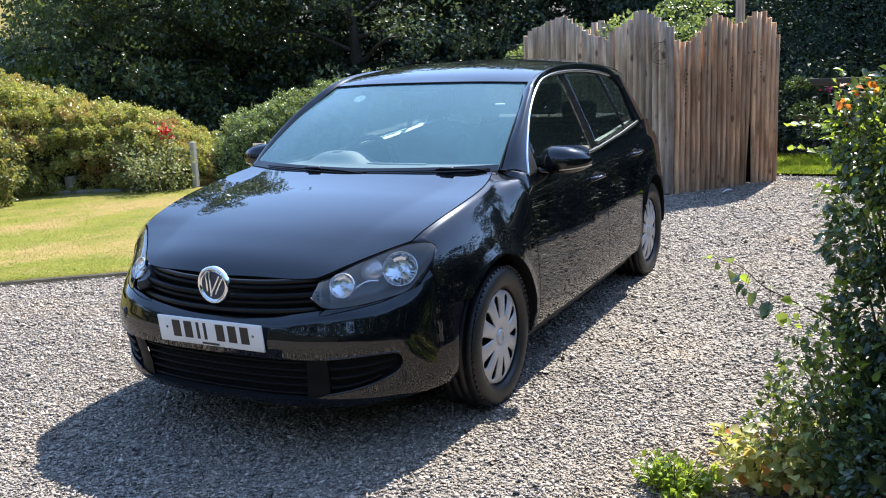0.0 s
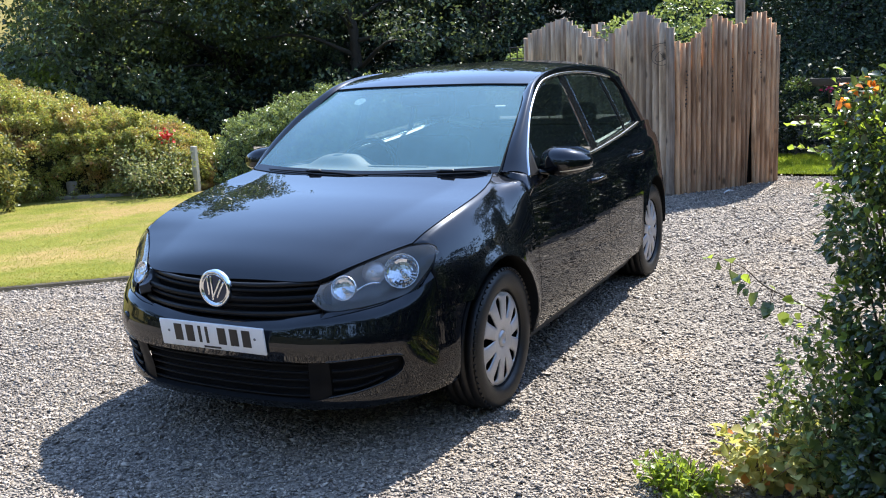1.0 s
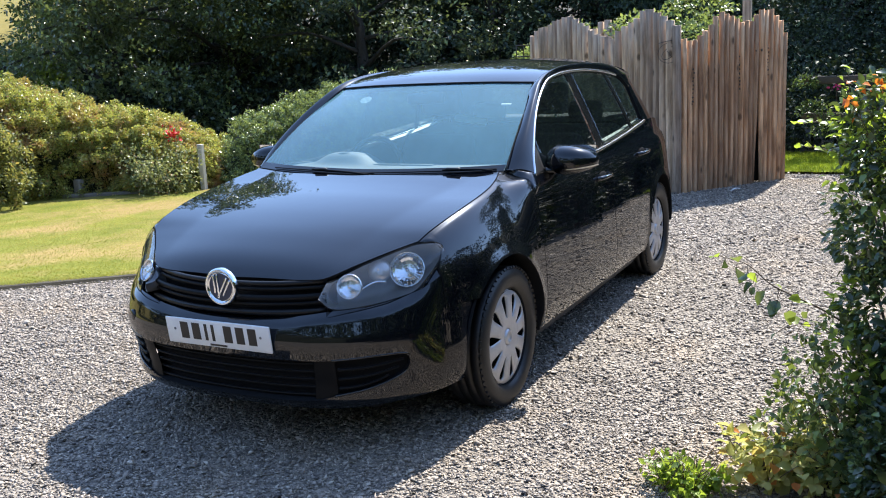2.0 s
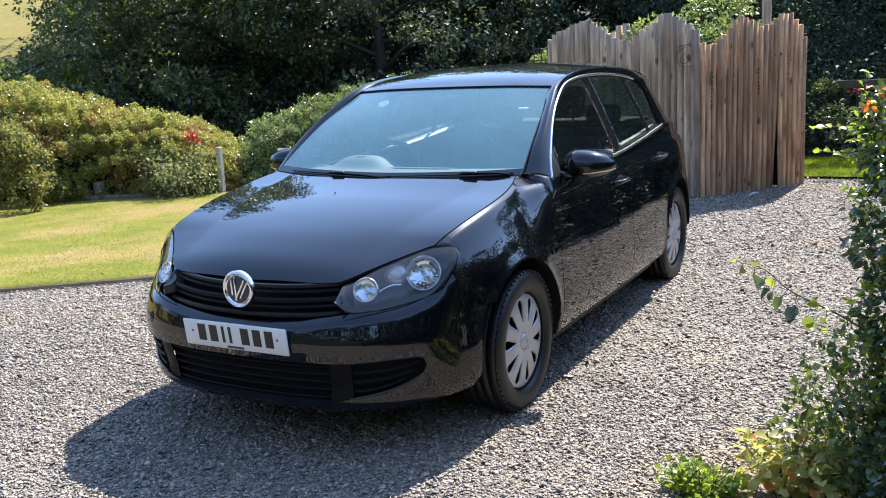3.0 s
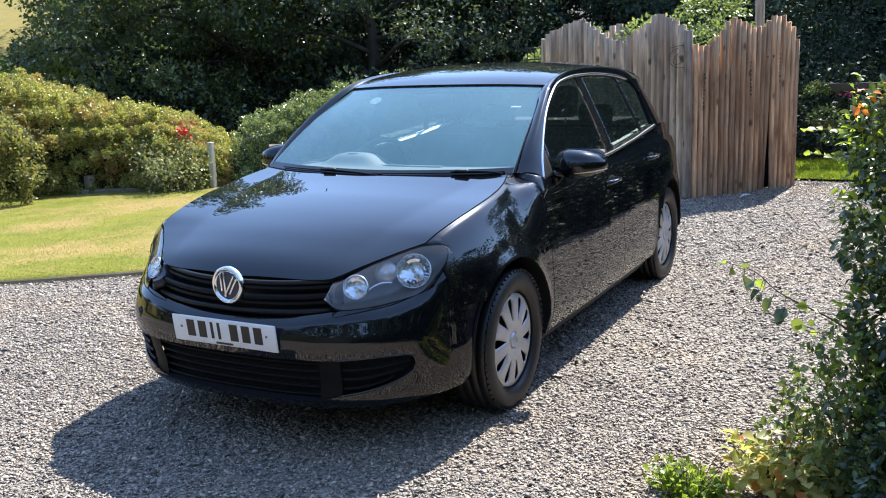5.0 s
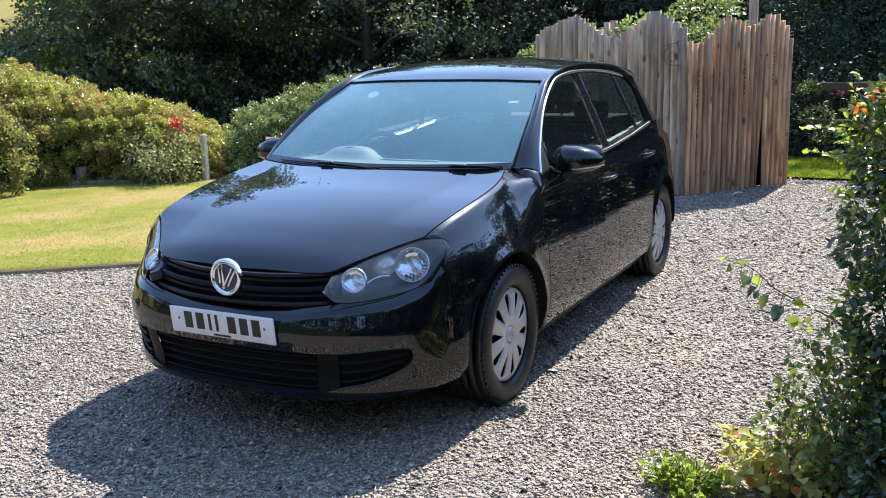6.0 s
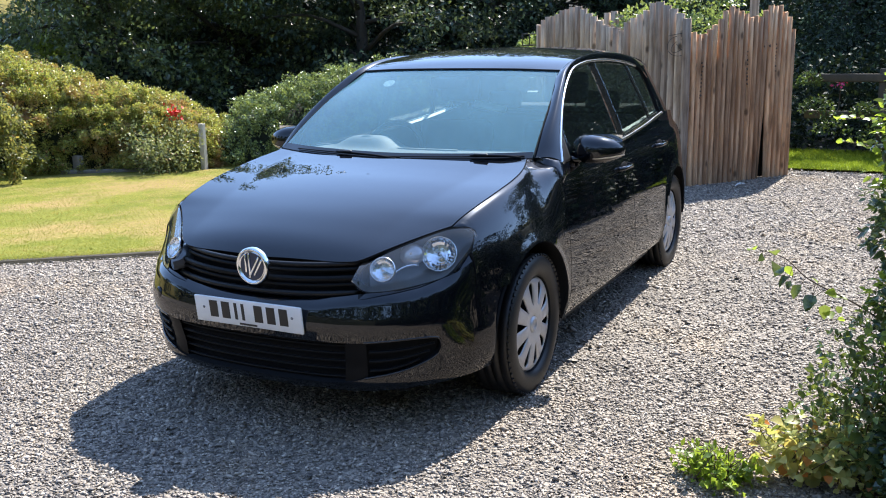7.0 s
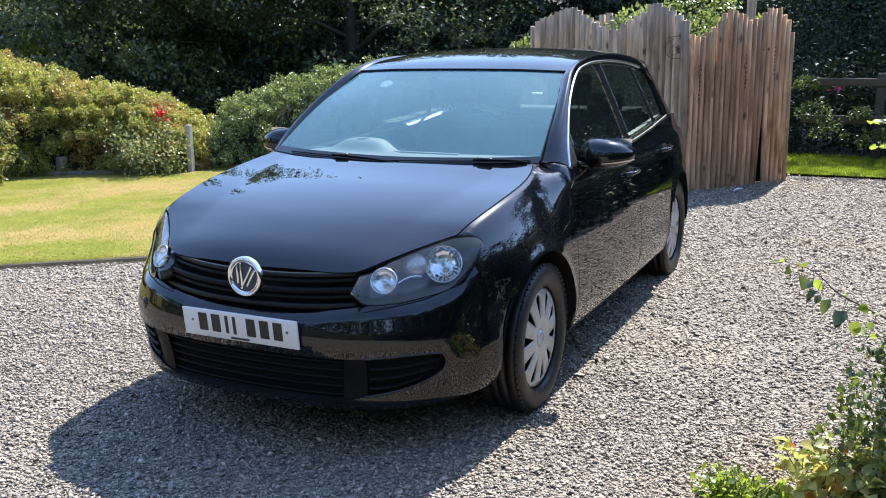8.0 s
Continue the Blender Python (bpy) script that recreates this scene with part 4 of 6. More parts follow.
S_GRILLE, S_POST, S_END = 0.30, 0.365, 0.69
hole_low = fn((0.0, 0.236), (0.20, 0.239), (0.30, 0.247), (0.365, 0.262), (0.50, 0.285), (0.60, 0.308), (0.65, 0.328), (0.68, 0.352), (0.69, 0.376))
hole_high = fn((0.0, 0.412), (0.30, 0.411), (0.45, 0.419), (0.55, 0.423), (0.63, 0.421), (0.67, 0.415), (0.685, 0.402), (0.69, 0.386))
bump_top = fn((0.0, 0.562), (0.18, 0.568), (0.29, 0.584), (0.36, 0.594), (0.42, 0.599), (0.545, 0.606), (0.673, 0.622), (0.78, 0.646), (0.843, 0.690), (0.868, 0.715), (0.872, 0.556), (1.0, 0.552))
NS, ROWS_LOW, ROWS_MID, ROWS_TOP = 200, 8, 10, 16


def bumper_at(u, v):
    s = 2 * u - 1
    a = abs(s)
    k = v * (ROWS_LOW + ROWS_MID + ROWS_TOP)
    lo, hi, top = hole_low(min(a, S_END)), hole_high(min(a, S_END)), bump_top(a)
    floor_z = 0.200 + 0.035 * a * a
    if k <= ROWS_LOW:
        z = floor_z + (lo - floor_z) * k / ROWS_LOW
    elif k <= ROWS_LOW + ROWS_MID:
        z = lo + (hi - lo) * (k - ROWS_LOW) / ROWS_MID
    else:
        z = hi + (top - hi) * (k - ROWS_LOW - ROWS_MID) / ROWS_TOP
    if a > 0.8:
        span = max(ARCH_R**2 - (z - ARCH_Z) ** 2, 0.0)
        end = 1.0 + (ARCH_Y[0.0] - math.sqrt(span) + 0.352) / 0.112 / 6
        s = math.copysign(0.8 + (a - 0.8) / 0.2 * (min(end, 1.16) - 0.8), s)
    return nose(s, z, -0.027 * min(max((0.85 - a) / 0.13, 0.0), 1.0) * max(0.0, 1 - (top - z) / 0.034) ** 1.6)


def bumper_keep(u, v):
    a = abs(2 * u - 1)
    k = v * (ROWS_LOW + ROWS_MID + ROWS_TOP)
    if ROWS_LOW < k < ROWS_LOW + ROWS_MID and a < S_END:
        return False
    return True


bumper = part("front_bumper", patch(bumper_at, NS, ROWS_LOW + ROWS_MID + ROWS_TOP, (0, 0.6, 0.45), bumper_keep), PAINT, car, "glossy black front bumper")
thicken(bumper, 0.03)


def hole_back(s0, s1, deep):
    return lambda u, v: nose(s0 + (s1 - s0) * u, hole_low(abs(s0 + (s1 - s0) * u)) - 0.006 + (hole_high(abs(s0 + (s1 - s0) * u)) - hole_low(abs(s0 + (s1 - s0) * u)) + 0.012) * v, -deep)


lower_grille = part("lower_grille", patch(hole_back(-S_POST - 0.015, S_POST + 0.015, 0.05), 40, 4, (0, 0.6, 0.4)), DARK, car, "black slatted lower grille")
for k in range(5):
    part("slat", tube(lambda s, k=k: nose(-S_GRILLE + 2 * S_GRILLE * s, 0.258 + 0.033 * k + 0.005 * (2 * s - 1) ** 2, -0.022), 0.0065, 40, 6, flat=0.8), SLAT, lower_grille)
for side in (1, -1):
    intake = part("bumper_intake", patch(hole_back(side * (S_POST - 0.005), side * (S_END + 0.005), 0.035), 24, 4, (0, 0.6, 0.4)), DARK, car, "black slatted bumper intake")
    for k, (z0, z1, far) in enumerate(((0.292, 0.330, 0.215), (0.332, 0.362, 0.258), (0.372, 0.392, 0.278))):
        part("slat", tube(lambda s: nose(side * (S_POST + 0.02 + far * s), z0 + (z1 - z0) * s * s, -0.012), lambda s: 0.009 - 0.003 * s, 24, 8, flat=0.8), SLAT, intake)
    part("intake_rim", tube(lambda s: nose(side * (S_POST + (S_END - S_POST) * (1 - abs(2 * s - 1))), (hole_high if s < 0.5 else hole_low)(S_POST + (S_END - S_POST) * (1 - abs(2 * s - 1))), -0.002), 0.005, 60, 8), GLOSS_TRIM, intake)
    part("grille_post", patch(lambda u, v: nose(side * (S_GRILLE - 0.012 * (1 - v) * (1 - u) + (S_POST + 0.012 - S_GRILLE) * u), hole_low(S_GRILLE + (S_POST + 0.012 - S_GRILLE) * u) - 0.002 + (hole_high(S_GRILLE) - hole_low(S_GRILLE + (S_POST + 0.012 - S_GRILLE) * u) + 0.004) * v, -0.010 + 0.003 * math.sin(math.pi * u)), 8, 8, (0, 0.6, 0.4)), SLAT, lower_grille, "smooth black plastic post")
    # small round cover plug
    part("tow_cover", lathe(((0.001, 0.004), (0.022, 0.004), (0.026, 0.0), (0.027, -0.004)), 20), GLOSS_TRIM, bumper).matrix_local = Matrix.Translation(nose(-0.43, 0.50, 0.001)) @ Euler((0, 0, radians(-116))).to_matrix().to_4x4() if side < 0 else pose(0, 0.5, 0.5)

GRILLE_BLACK = plain("satin_black_grille", (0.008, 0.008, 0.009), 0.38, 0, 0, 0.25)
# upper grille with two ribs and a dark back
grille = part("upper_grille", patch(lambda u, v: (0.45 * (2 * u - 1), -0.772 + 0.065 * abs(2 * u - 1) ** 2.5, 0.545 + 0.17 * v), 30, 6, (0, 0.5, 0.6)), DARK, car, "black ribbed upper grille")


def rib_at(z, deep, w):
    return lambda s: Vector((w * (2 * s - 1), -0.850 + deep + 0.085 * abs(2 * s - 1) ** 2.6, z + 0.012 * abs(2 * s - 1) ** 2))


for z, deep, w, r in ((0.582, 0.0, 0.44, 0.012), (0.612, 0.012, 0.43, 0.009), (0.637, 0.010, 0.43, 0.012), (0.667, 0.030, 0.42, 0.009), (0.688, 0.035, 0.42, 0.010)):
    part("rib", tube(rib_at(z, deep, w), r, 40, 8, flat=1.0), GRILLE_BLACK if z > 0.68 or z < 0.6 else SLAT, grille)

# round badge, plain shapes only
badge = part("badge", lathe(((0.001, 0.0), (0.055, -0.002), (0.058, -0.006), (0.062, 0.006), (0.068, 0.010), (0.074, 0.005), (0.076, -0.004), (0.0755, -0.014)), 48), CHROME, car, "round chrome badge")
badge.matrix_local = Matrix.Translation((0.012, -0.866, 0.680)) @ Euler((radians(-14), 0, radians(-90)), "XYZ").to_matrix().to_4x4()
part("badge_disc", lathe(((0.001, 0.003), (0.056, 0.002)), 40), plain("badge_blue_black", (0.02, 0.03, 0.06), 0.35), badge)
for dy, dz, high, turn in ((-0.030, 0.004, 0.075, 16), (-0.011, 0.0, 0.098, 16), (0.011, 0.0, 0.098, -16), (0.030, 0.004, 0.075, -16)):
    part("badge_bar", block((0.008, 0.0085, high), (0.004, dy, dz), 0.003, pose(0, 0, 0, turn).to_3x3().to_4x4()), CHROME, badge)

# number plate with plain bars in place of its characters
plate = part("number_plate", block((0.52, 0.010, 0.111), (0, 0, 0), 0.004), PLATE_WHITE, car, "white number plate with plain dark bars")
plate.matrix_local = Matrix.Translation((0.0, -0.897, 0.4935)) @ pose(0, 0, 0, 6.5)
for k, x in enumerate((-0.165, -0.105, -0.055, -0.02, 0.055, 0.115, 0.175)):
    part("bar", block((0.040 if k not in (2, 3) else 0.014, 0.002, 0.070), (x, -0.0055, 0.006), 0.0005), PLATE_BLACK, plate, smooth=False)
part("maker_bar", block((0.085, 0.002, 0.008), (0.0, -0.0055, -0.045), 0.0005), PLATE_BLACK, plate, smooth=False)
for x in (-0.215, 0.215):
    part("screw_cap", lathe(((0.001, 0.003), (0.004, 0.003), (0.006, 0.0)), 12), LAMP_GREY, plate).matrix_local = pose(x, -0.005, 0.008, 0, 0, -90)

# headlamps
for side in (1, -1):
    low = spline((0.444, -0.831, 0.652), (0.489, -0.800, 0.608), (0.572, -0.737, 0.608), (0.654, -0.649, 0.620), (0.718, -0.555, 0.640), (0.750, -0.501, 0.684), (0.771, -0.449, 0.732), (0.775, -0.420, 0.771))
    high = spline((0.444, -0.766, 0.700), (0.469, -0.732, 0.708), (0.520, -0.666, 0.740), (0.581, -0.594, 0.768), (0.677, -0.493, 0.804), (0.737, -0.439, 0.808), (0.760, -0.419, 0.796), (0.774, -0.4195, 0.773))

    def lens_at(u, v, deep=0.0):
        p = low(u).lerp(high(u), v)
        b = math.sin(math.pi * min(max(v, 0), 1)) ** 0.8
        out = Vector((0.55 + 0.3 * u, -0.75 + 0.3 * u, 0.30)).normalized()
        edge = math.sin(math.pi * min(max(v, 0.02), 0.98)) ** 0.5 * math.sin(math.pi * min(max(u, 0.02), 0.98)) ** 0.4
        return p + out * (0.018 * b * math.sin(math.pi * (0.12 + 0.70 * u)) - deep * edge)

    lamp = part("headlamp", patch(lambda u, v: lens_at(u, v, 0.15), 40, 16, (0, 0.2, 0.4), side=side), LAMP_DARK, car, "clear headlamp with two round reflectors")
    lens = part("lens", patch(lens_at, 48, 18, (0, 0.2, 0.4), side=side), LENS, lamp, "clear curved lens")
    lens.visible_shadow = False
    part("lamp_surround", tube(lambda s: (lambda q: Vector((side * q.x, q.y, q.z)))(low(2 * s) if s < 0.5 else high(2 - 2 * s)), 0.0022, 60, 6), DARK, lamp)
    seat_of = {}

    def ledge_at(u, v):
        a = 0.28 + 0.70 * u
        p = low(a)
        if a not in seat_of:
            seat_of[a] = min((bumper_at(0.5 + k / 400, 1.0) for k in range(110, 174)), key=lambda q: (q - p).length)
        q = seat_of[a]
        return (p - Vector((0.004, -0.004, 0.004))).lerp(q - Vector((0.003, -0.002, 0.001)), v)

    part("lamp_ledge", patch(ledge_at, 40, 4, (0, 0.2, 0.2), side=side), PAINT, car)
    part("ribbed_divider", patch(lambda u, v: (0.600 - 0.022 * u, -0.552 - 0.030 * u, 0.682 + 0.062 * v + 0.004 * math.sin(25 * u)), 14, 4, (0, 0.2, 0.4), side=side), LAMP_GREY, lamp, "ribbed grey divider")
    part("bright_strip", tube(lambda s: Vector((side * (0.545 + 0.060 * s), -0.680 + 0.085 * s, 0.660 + 0.016 * s + 0.012 * math.sin(math.pi * s))), 0.0045, 14, 6), SATIN, lamp, "curved bright strip")
    for c, r, kind in (((0.514, -0.712, 0.676), 0.046, "main"), ((0.640, -0.482, 0.700), 0.068, "main"), ((0.574, -0.592, 0.718), 0.045, "turn")):
        way = Vector((0.30, -0.86, 0.42)).normalized()
        turn = way.to_track_quat("X", "Z").to_matrix().to_4x4()
        m = Matrix.Translation(Vector(c) + way * 0.012) @ turn
        if side < 0:
            way = Vector((-0.30, -0.86, 0.42)).normalized()
            m = Matrix.Translation(Vector((-c[0], c[1], c[2])) + way * 0.012) @ way.to_track_quat("X", "Z").to_matrix().to_4x4()
        if kind == "main":
            bowl = part("reflector", lathe([(r * math.sin(a * math.pi / 14) + 0.001, -r * 0.55 * math.cos(a * math.pi / 14)) for a in range(8)], 18), REFLECTOR, lamp, "faceted chrome reflector bowl", smooth=False)
            bowl.matrix_local = m
            part("rim", lathe(((r * 0.97, -0.006), (r, 0.006), (r * 1.06, 0.004), (r * 1.08, -0.012)), 40), SATIN, bowl)
            part("bulb", lathe(((0.001, 0.0), (0.008, -0.002), (0.011, -0.010), (0.010, -0.035)), 16), SATIN, bowl)
        else:
            bowl = part("turn_lamp", lathe([(r * math.sin(a * math.pi / 32) + 0.001 + 0.0016 * (a % 2), 0.022 * math.cos(a * math.pi / 32) - 0.02) for a in range(17)], 30), LAMP_CLEAR, lamp, "ribbed clear indicator lamp")
            bowl.matrix_local = m
            part("bulb", lathe(((0.001, 0.004), (0.010, 0.0), (0.013, -0.008), (0.013, -0.016)), 16), BULB, bowl)

# ---- wheels ----


def spoke_cap(bm, radius, slots=10, side=1):
    half = fn((0.06, 0.0), (0.085, 0.0), (0.11, 0.045), (0.14, 0.085), (0.175, 0.108), (0.188, 0.07), (0.193, 0.0), (0.22, 0.0))
    dome = fn((0.0, 0.004), (0.030, 0.004), (0.036, -0.004), (0.05, 0.0), (0.09, 0.004), (0.15, 0.001), (0.19, -0.004), (0.223, -0.016))
    step = math.tau / slots
    for k in range(slots):
        def f(u, v, k=k):
            r = 0.036 + (radius - 0.036) * v
            w = max(0.0, half(r)) if 0.085 < r < 0.193 else 0.0
            a = k * step + w + (step - 2 * w) * u
            crown = 0.006 * (1 - (2 * u - 1) ** 4) if w > 0.01 else 0.004 * (1 - 0)
            return (dome(r) + crown - 0.004) * side, r * math.sin(a), r * math.cos(a)
        patch(f, 10, 34, (-0.3 * side, 0, 0), None, bm)
    bmesh.ops.remove_doubles(bm, verts=bm.verts[:], dist=0.0006)
    return bm


def tyre_profile():
    w, r = 0.0975, TYRE_R
    pts = [(0.212, 0.074), (0.220, 0.086), (0.229, 0.094), (0.24, 0.099), (0.262, 0.101), (0.285, 0.098), (0.298, 0.092), (0.3065, 0.083)]
    crown = []
    for a, b in ((0.074, 0.044), (0.036, 0.004)):
        crown += [(r, a), (r, b), (r - 0.008, b - 0.001), (r - 0.008, b - 0.007)]
    half = pts + crown
    return half + [(q, -o) for q, o in half[::-1]]


for side, yc, xw in ((1, 0.0, 0.772), (1, REAR_Y, 0.758), (-1, 0.0, 0.772), (-1, REAR_Y, 0.758)):
    wheel = new("wheel")
    wheel.parent = car
    wheel.location = (side * xw, yc, WHEEL_Z)
    tagged(wheel, "road wheel with black tyre and silver hubcap")
    wheel.empty_display_size = 0.1
    tyre = part("tyre", lathe(tyre_profile(), 96, side=side), RUBBER, wheel, "black rubber tyre, grey with dust")
    cap = part("hubcap", spoke_cap(bmesh.new(), 0.222, side=side), SILVER, wheel, "silver ten-slot plastic hubcap, slightly scuffed")
    cap.location = (side * 0.082, 0, 0)
    cap.rotation_euler = (radians(9 if yc == 0 else 21), 0, 0)
    thicken(cap, 0.006)
    part("hub_centre", lathe(((0.001, 0.0), (0.019, 0.0), (0.021, 0.004), (0.029, 0.0045), (0.033, 0.001), (0.036, -0.008)), 36, side=side), SILVER, wheel).location = (side * 0.084, 0, 0)
    part("steel_rim", lathe(((0.03, 0.045), (0.12, 0.04), (0.185, 0.03), (0.20, 0.06), (0.212, 0.082)), 48, side=side), DARK, wheel)
    # tread cuts on the shoulder
    lug = bmesh.new()
    for k in range(64):
        a = k * math.tau / 64
        for o in (0.083, -0.083):
            block((0.024, 0.018, 0.010), (0, 0, 0), 0.0, Matrix.Rotation(-a, 4, "X") @ Matrix.Translation((o * side, 0, 0.3045)) @ Matrix.Rotation(radians(-38 if o > 0 else 38) * side, 4, "Y"), lug)
    tagged(part("tread", lug, RUBBER, wheel, smooth=False), kind="stuff")

# ---- tail, underbody and cabin ----
panel("tailgate", lambda u, v: ((2 * u - 1) * (0.70 - 0.12 * v), 3.20 - 0.10 * abs(2 * u - 1) ** 3 - 0.28 * v**1.3, 0.62 + 0.42 * v), 24, 12, 1, "black tailgate")
rear_glass = panel("rear_window", lambda u, v: ((2 * u - 1) * (0.60 - 0.05 * v), 3.05 - 0.06 * abs(2 * u - 1) ** 3 - 0.14 * v, 1.04 + 0.32 * v), 16, 8, 1, "dark rear window", mat=SIDE_GLASS, depth=0.004)
rear_glass.visible_shadow = False
panel("rear_bumper", lambda u, v: ((2 * u - 1) * 0.72 * (1 - 0.05 * abs(2 * u - 1)), 3.30 - 0.16 * abs(2 * u - 1) ** 4 - 0.05 * (2 * v - 1) ** 2, 0.22 + 0.42 * v), 24, 8, 1, "black rear bumper")
for side in (1, -1):
    panel("rear_bumper_corner", lambda u, v: (side_x(2.93 + 0.26 * u, 0.32 + 0.30 * v) + 0.003, 2.93 + 0.26 * u, 0.30 + 0.32 * v), 10, 8, side)
    part("tail_lamp", patch(lambda u, v: (side_x(2.98 + 0.18 * u, 0.75 + 0.17 * v) + 0.003, 2.98 + 0.18 * u, 0.75 + 0.17 * v), 8, 6, AXIS, side=side), RED_LENS, car, "red tail lamp")
part("underbody", block((1.20, 3.7, 0.10), (0, 1.15, 0.23), 0.03), DARK, car)
# Unseen tray added to keep light off the gravel under the nose.
part("under_tray", patch(lambda u, v: (lambda q: (q.x * (1 - 0.25 * v), q.y + 0.02 + 0.55 * v, 0.212 - 0.02 * v))(nose(1.6 * u - 0.8, 0.21)), 40, 6), DARK, car, "black tray added under the nose to block light")
part("underbody_side", block((1.66, 1.62, 0.12), (0, 1.25, 0.26), 0.02), DARK, car)
part("bulkhead", block((1.20, 0.04, 0.60), (0, 0.40, 0.60), 0.01), DARK, car)
part("engine_cover", block((1.12, 0.95, 0.30), (0, -0.20, 0.45), 0.05), DARK, car)

# dashboard with a raised hood over the dials (driver sits at -x)


def dash_at(u, v):
    x = (2 * u - 1) * 0.70
    hood = math.exp(-(((x + 0.36) / 0.17) ** 4)) * math.exp(-(((v - 0.75) / 0.24) ** 4))
    return x, 0.32 + 0.07 * (x / 0.7) ** 2 + 0.46 * v, 0.962 + 0.012 * math.sin(v * 3) + 0.062 * hood - (0.16 * max(v - 0.86, 0) / 0.14)


part("dashboard", patch(dash_at, 60, 30, (0, 0.6, 0.4)), CABIN, car, "grey dashboard with hooded dials")
part("dash_vent", block((0.66, 0.022, 0.010), (-0.13, 0.60, 0.976), 0.002), CABIN, car)
wheel_ring = part("steering_wheel", tube(lambda s: Vector((-0.36 + 0.185 * math.cos(math.tau * s), 0.93 + 0.06 * math.sin(math.tau * s), 0.90 + 0.175 * math.sin(math.tau * s))), 0.016, 48, 8, close=False), TRIM, car, "black steering wheel")
part("steering_boss", block((0.20, 0.06, 0.10), (-0.36, 0.92, 0.90), 0.025), TRIM, wheel_ring)
for x in (-0.36, 0.36):
    seat = new("front_seat")
    seat.parent = car
    seat.location = (x, 1.35, 0.0)
    tagged(seat, "dark cloth front seat with headrest")
    part("cushion", block((0.50, 0.52, 0.16), (0, 0, 0.50), 0.06, segments=4), CLOTH, seat)
    part("backrest", block((0.50, 0.14, 0.54), (0, 0.35, 0.77), 0.06, pose(0, 0, 0, -18).to_3x3().to_4x4(), segments=4), CLOTH, seat)
    part("headrest", block((0.27, 0.09, 0.19), (0, 0.47, 1.235), 0.04, pose(0, 0, 0, -8).to_3x3().to_4x4(), segments=4), CLOTH, seat)
    for dx in (-0.06, 0.06):
        part("headrest_rod", tube(spline((dx, 0.46, 1.10), (dx, 0.465, 1.14), (dx, 0.47, 1.18)), 0.006, 3, 6), SATIN, seat)
bench = new("rear_seat")
bench.parent = car
tagged(bench, "dark cloth rear bench with headrests")
part("cushion", block((1.24, 0.50, 0.18), (0, 2.15, 0.50), 0.06, segments=4), CLOTH, bench)
part("backrest", block((1.24, 0.15, 0.50), (0, 2.47, 0.78), 0.06, pose(0, 0, 0, -16).to_3x3().to_4x4(), segments=4), CLOTH, bench)
for x in (-0.36, 0.36):
    part("headrest", block((0.24, 0.09, 0.13), (x, 2.56, 1.11), 0.04, segments=4), CLOTH, bench)
part("parcel_shelf", block((1.10, 0.42, 0.03), (0, 2.80, 1.045), 0.01), surface("shelf_felt", (0.05, 0.05, 0.052), (0.09, 0.09, 0.092), 0.9, 6, 200, 0.2, 0.001, spec=0.1), car, "dark grey parcel shelf behind the rear seat")
# Pale ledge colour stands for the sunlit strip inside the rear windows.
for side in (1, -1):
    part("sunlit_ledge", patch(lambda u, v: (glass_x(1.0) - 0.022 - 0.045 * v, 1.70 + 0.88 * u, belt(1.70 + 0.88 * u) + 0.012 + 0.010 * math.sin(3.1 * v)), 16, 4, (0, 2.0, 0.5), side=side), CLOTH_PALE, car, "ledge inside the rear window, painted pale for sunlight")
part("cabin_floor", block((1.5, 2.7, 0.03), (0, 1.7, 0.33), 0.01), DARK, car)
part("roof_lining", patch(lambda u, v: (Vector(roof_at(u, v)) - Vector((0, 0, 0.035))), 20, 20, (0, 1.8, 3.0)), CABIN, car, "grey roof lining")
part("rear_view_mirror", block((0.23, 0.03, 0.065), (0, 0.93, 1.30), 0.02, segments=3), TRIM, car, "black rear-view mirror")
part("tax_disc", lathe(((0.001, 0.001), (0.034, 0.0)), 24), surface("printed_paper", (0.05, 0.12, 0.14), (0.26, 0.34, 0.34), 0.7, 30, 90, 0.0), car, "small printed paper disc on the glass").matrix_local = Matrix.Translation(Vector(screen_at(0.27, 0.82)) + Vector((0, 0.012, -0.006))) @ Vector((0, -0.5, 0.87)).to_track_quat("X", "Z").to_matrix().to_4x4()
part("sticker", block((0.055, 0.004, 0.012), (0, 0, 0), 0.001), CLOTH_PALE, car, "small white sticker on the windscreen").matrix_local = Matrix.Translation(Vector(screen_at(0.885, 0.72)) + Vector((0, 0.012, -0.006))) @ pose(0, 0, 0, -60)
# Added pale card stands for the bright light shape between the seats.
part("bright_card", block((0.22, 0.02, 0.05), (-0.10, 1.70, 1.12), 0.008, pose(0, 0, 0, -40, 10, 0).to_3x3().to_4x4()), CLOTH_PALE, car, "pale card added for the bright shape between the seats")

# ---- clipped hedges ----
HEDGE_LEAF = leaf_mat("hedge_leaf", (0.012, 0.024, 0.009), (0.43, 0.45, 0.125), (0.54, 0.54, 0.13), 0.30, 0.30, spots=(0.46, 0.17, 0.08), patches=(0.42, 0.18, 0.09), worn_at=(0.52, 0.64), spec=0.5)
PRIVET_LEAF = leaf_mat("dark_hedge_leaf", (0.016, 0.032, 0.016), (0.21, 0.27, 0.11), (0.42, 0.50, 0.16), 0.22, 0.26, spec=0.6)
# Near-black core sheet: the shade between the leaves is put into its colour.
HEDGE_SHADE = surface("hedge_inner_shade", (0.014, 0.018, 0.010), (0.035, 0.042, 0.022), 0.95, 4, 30, 0.5, 0.02)
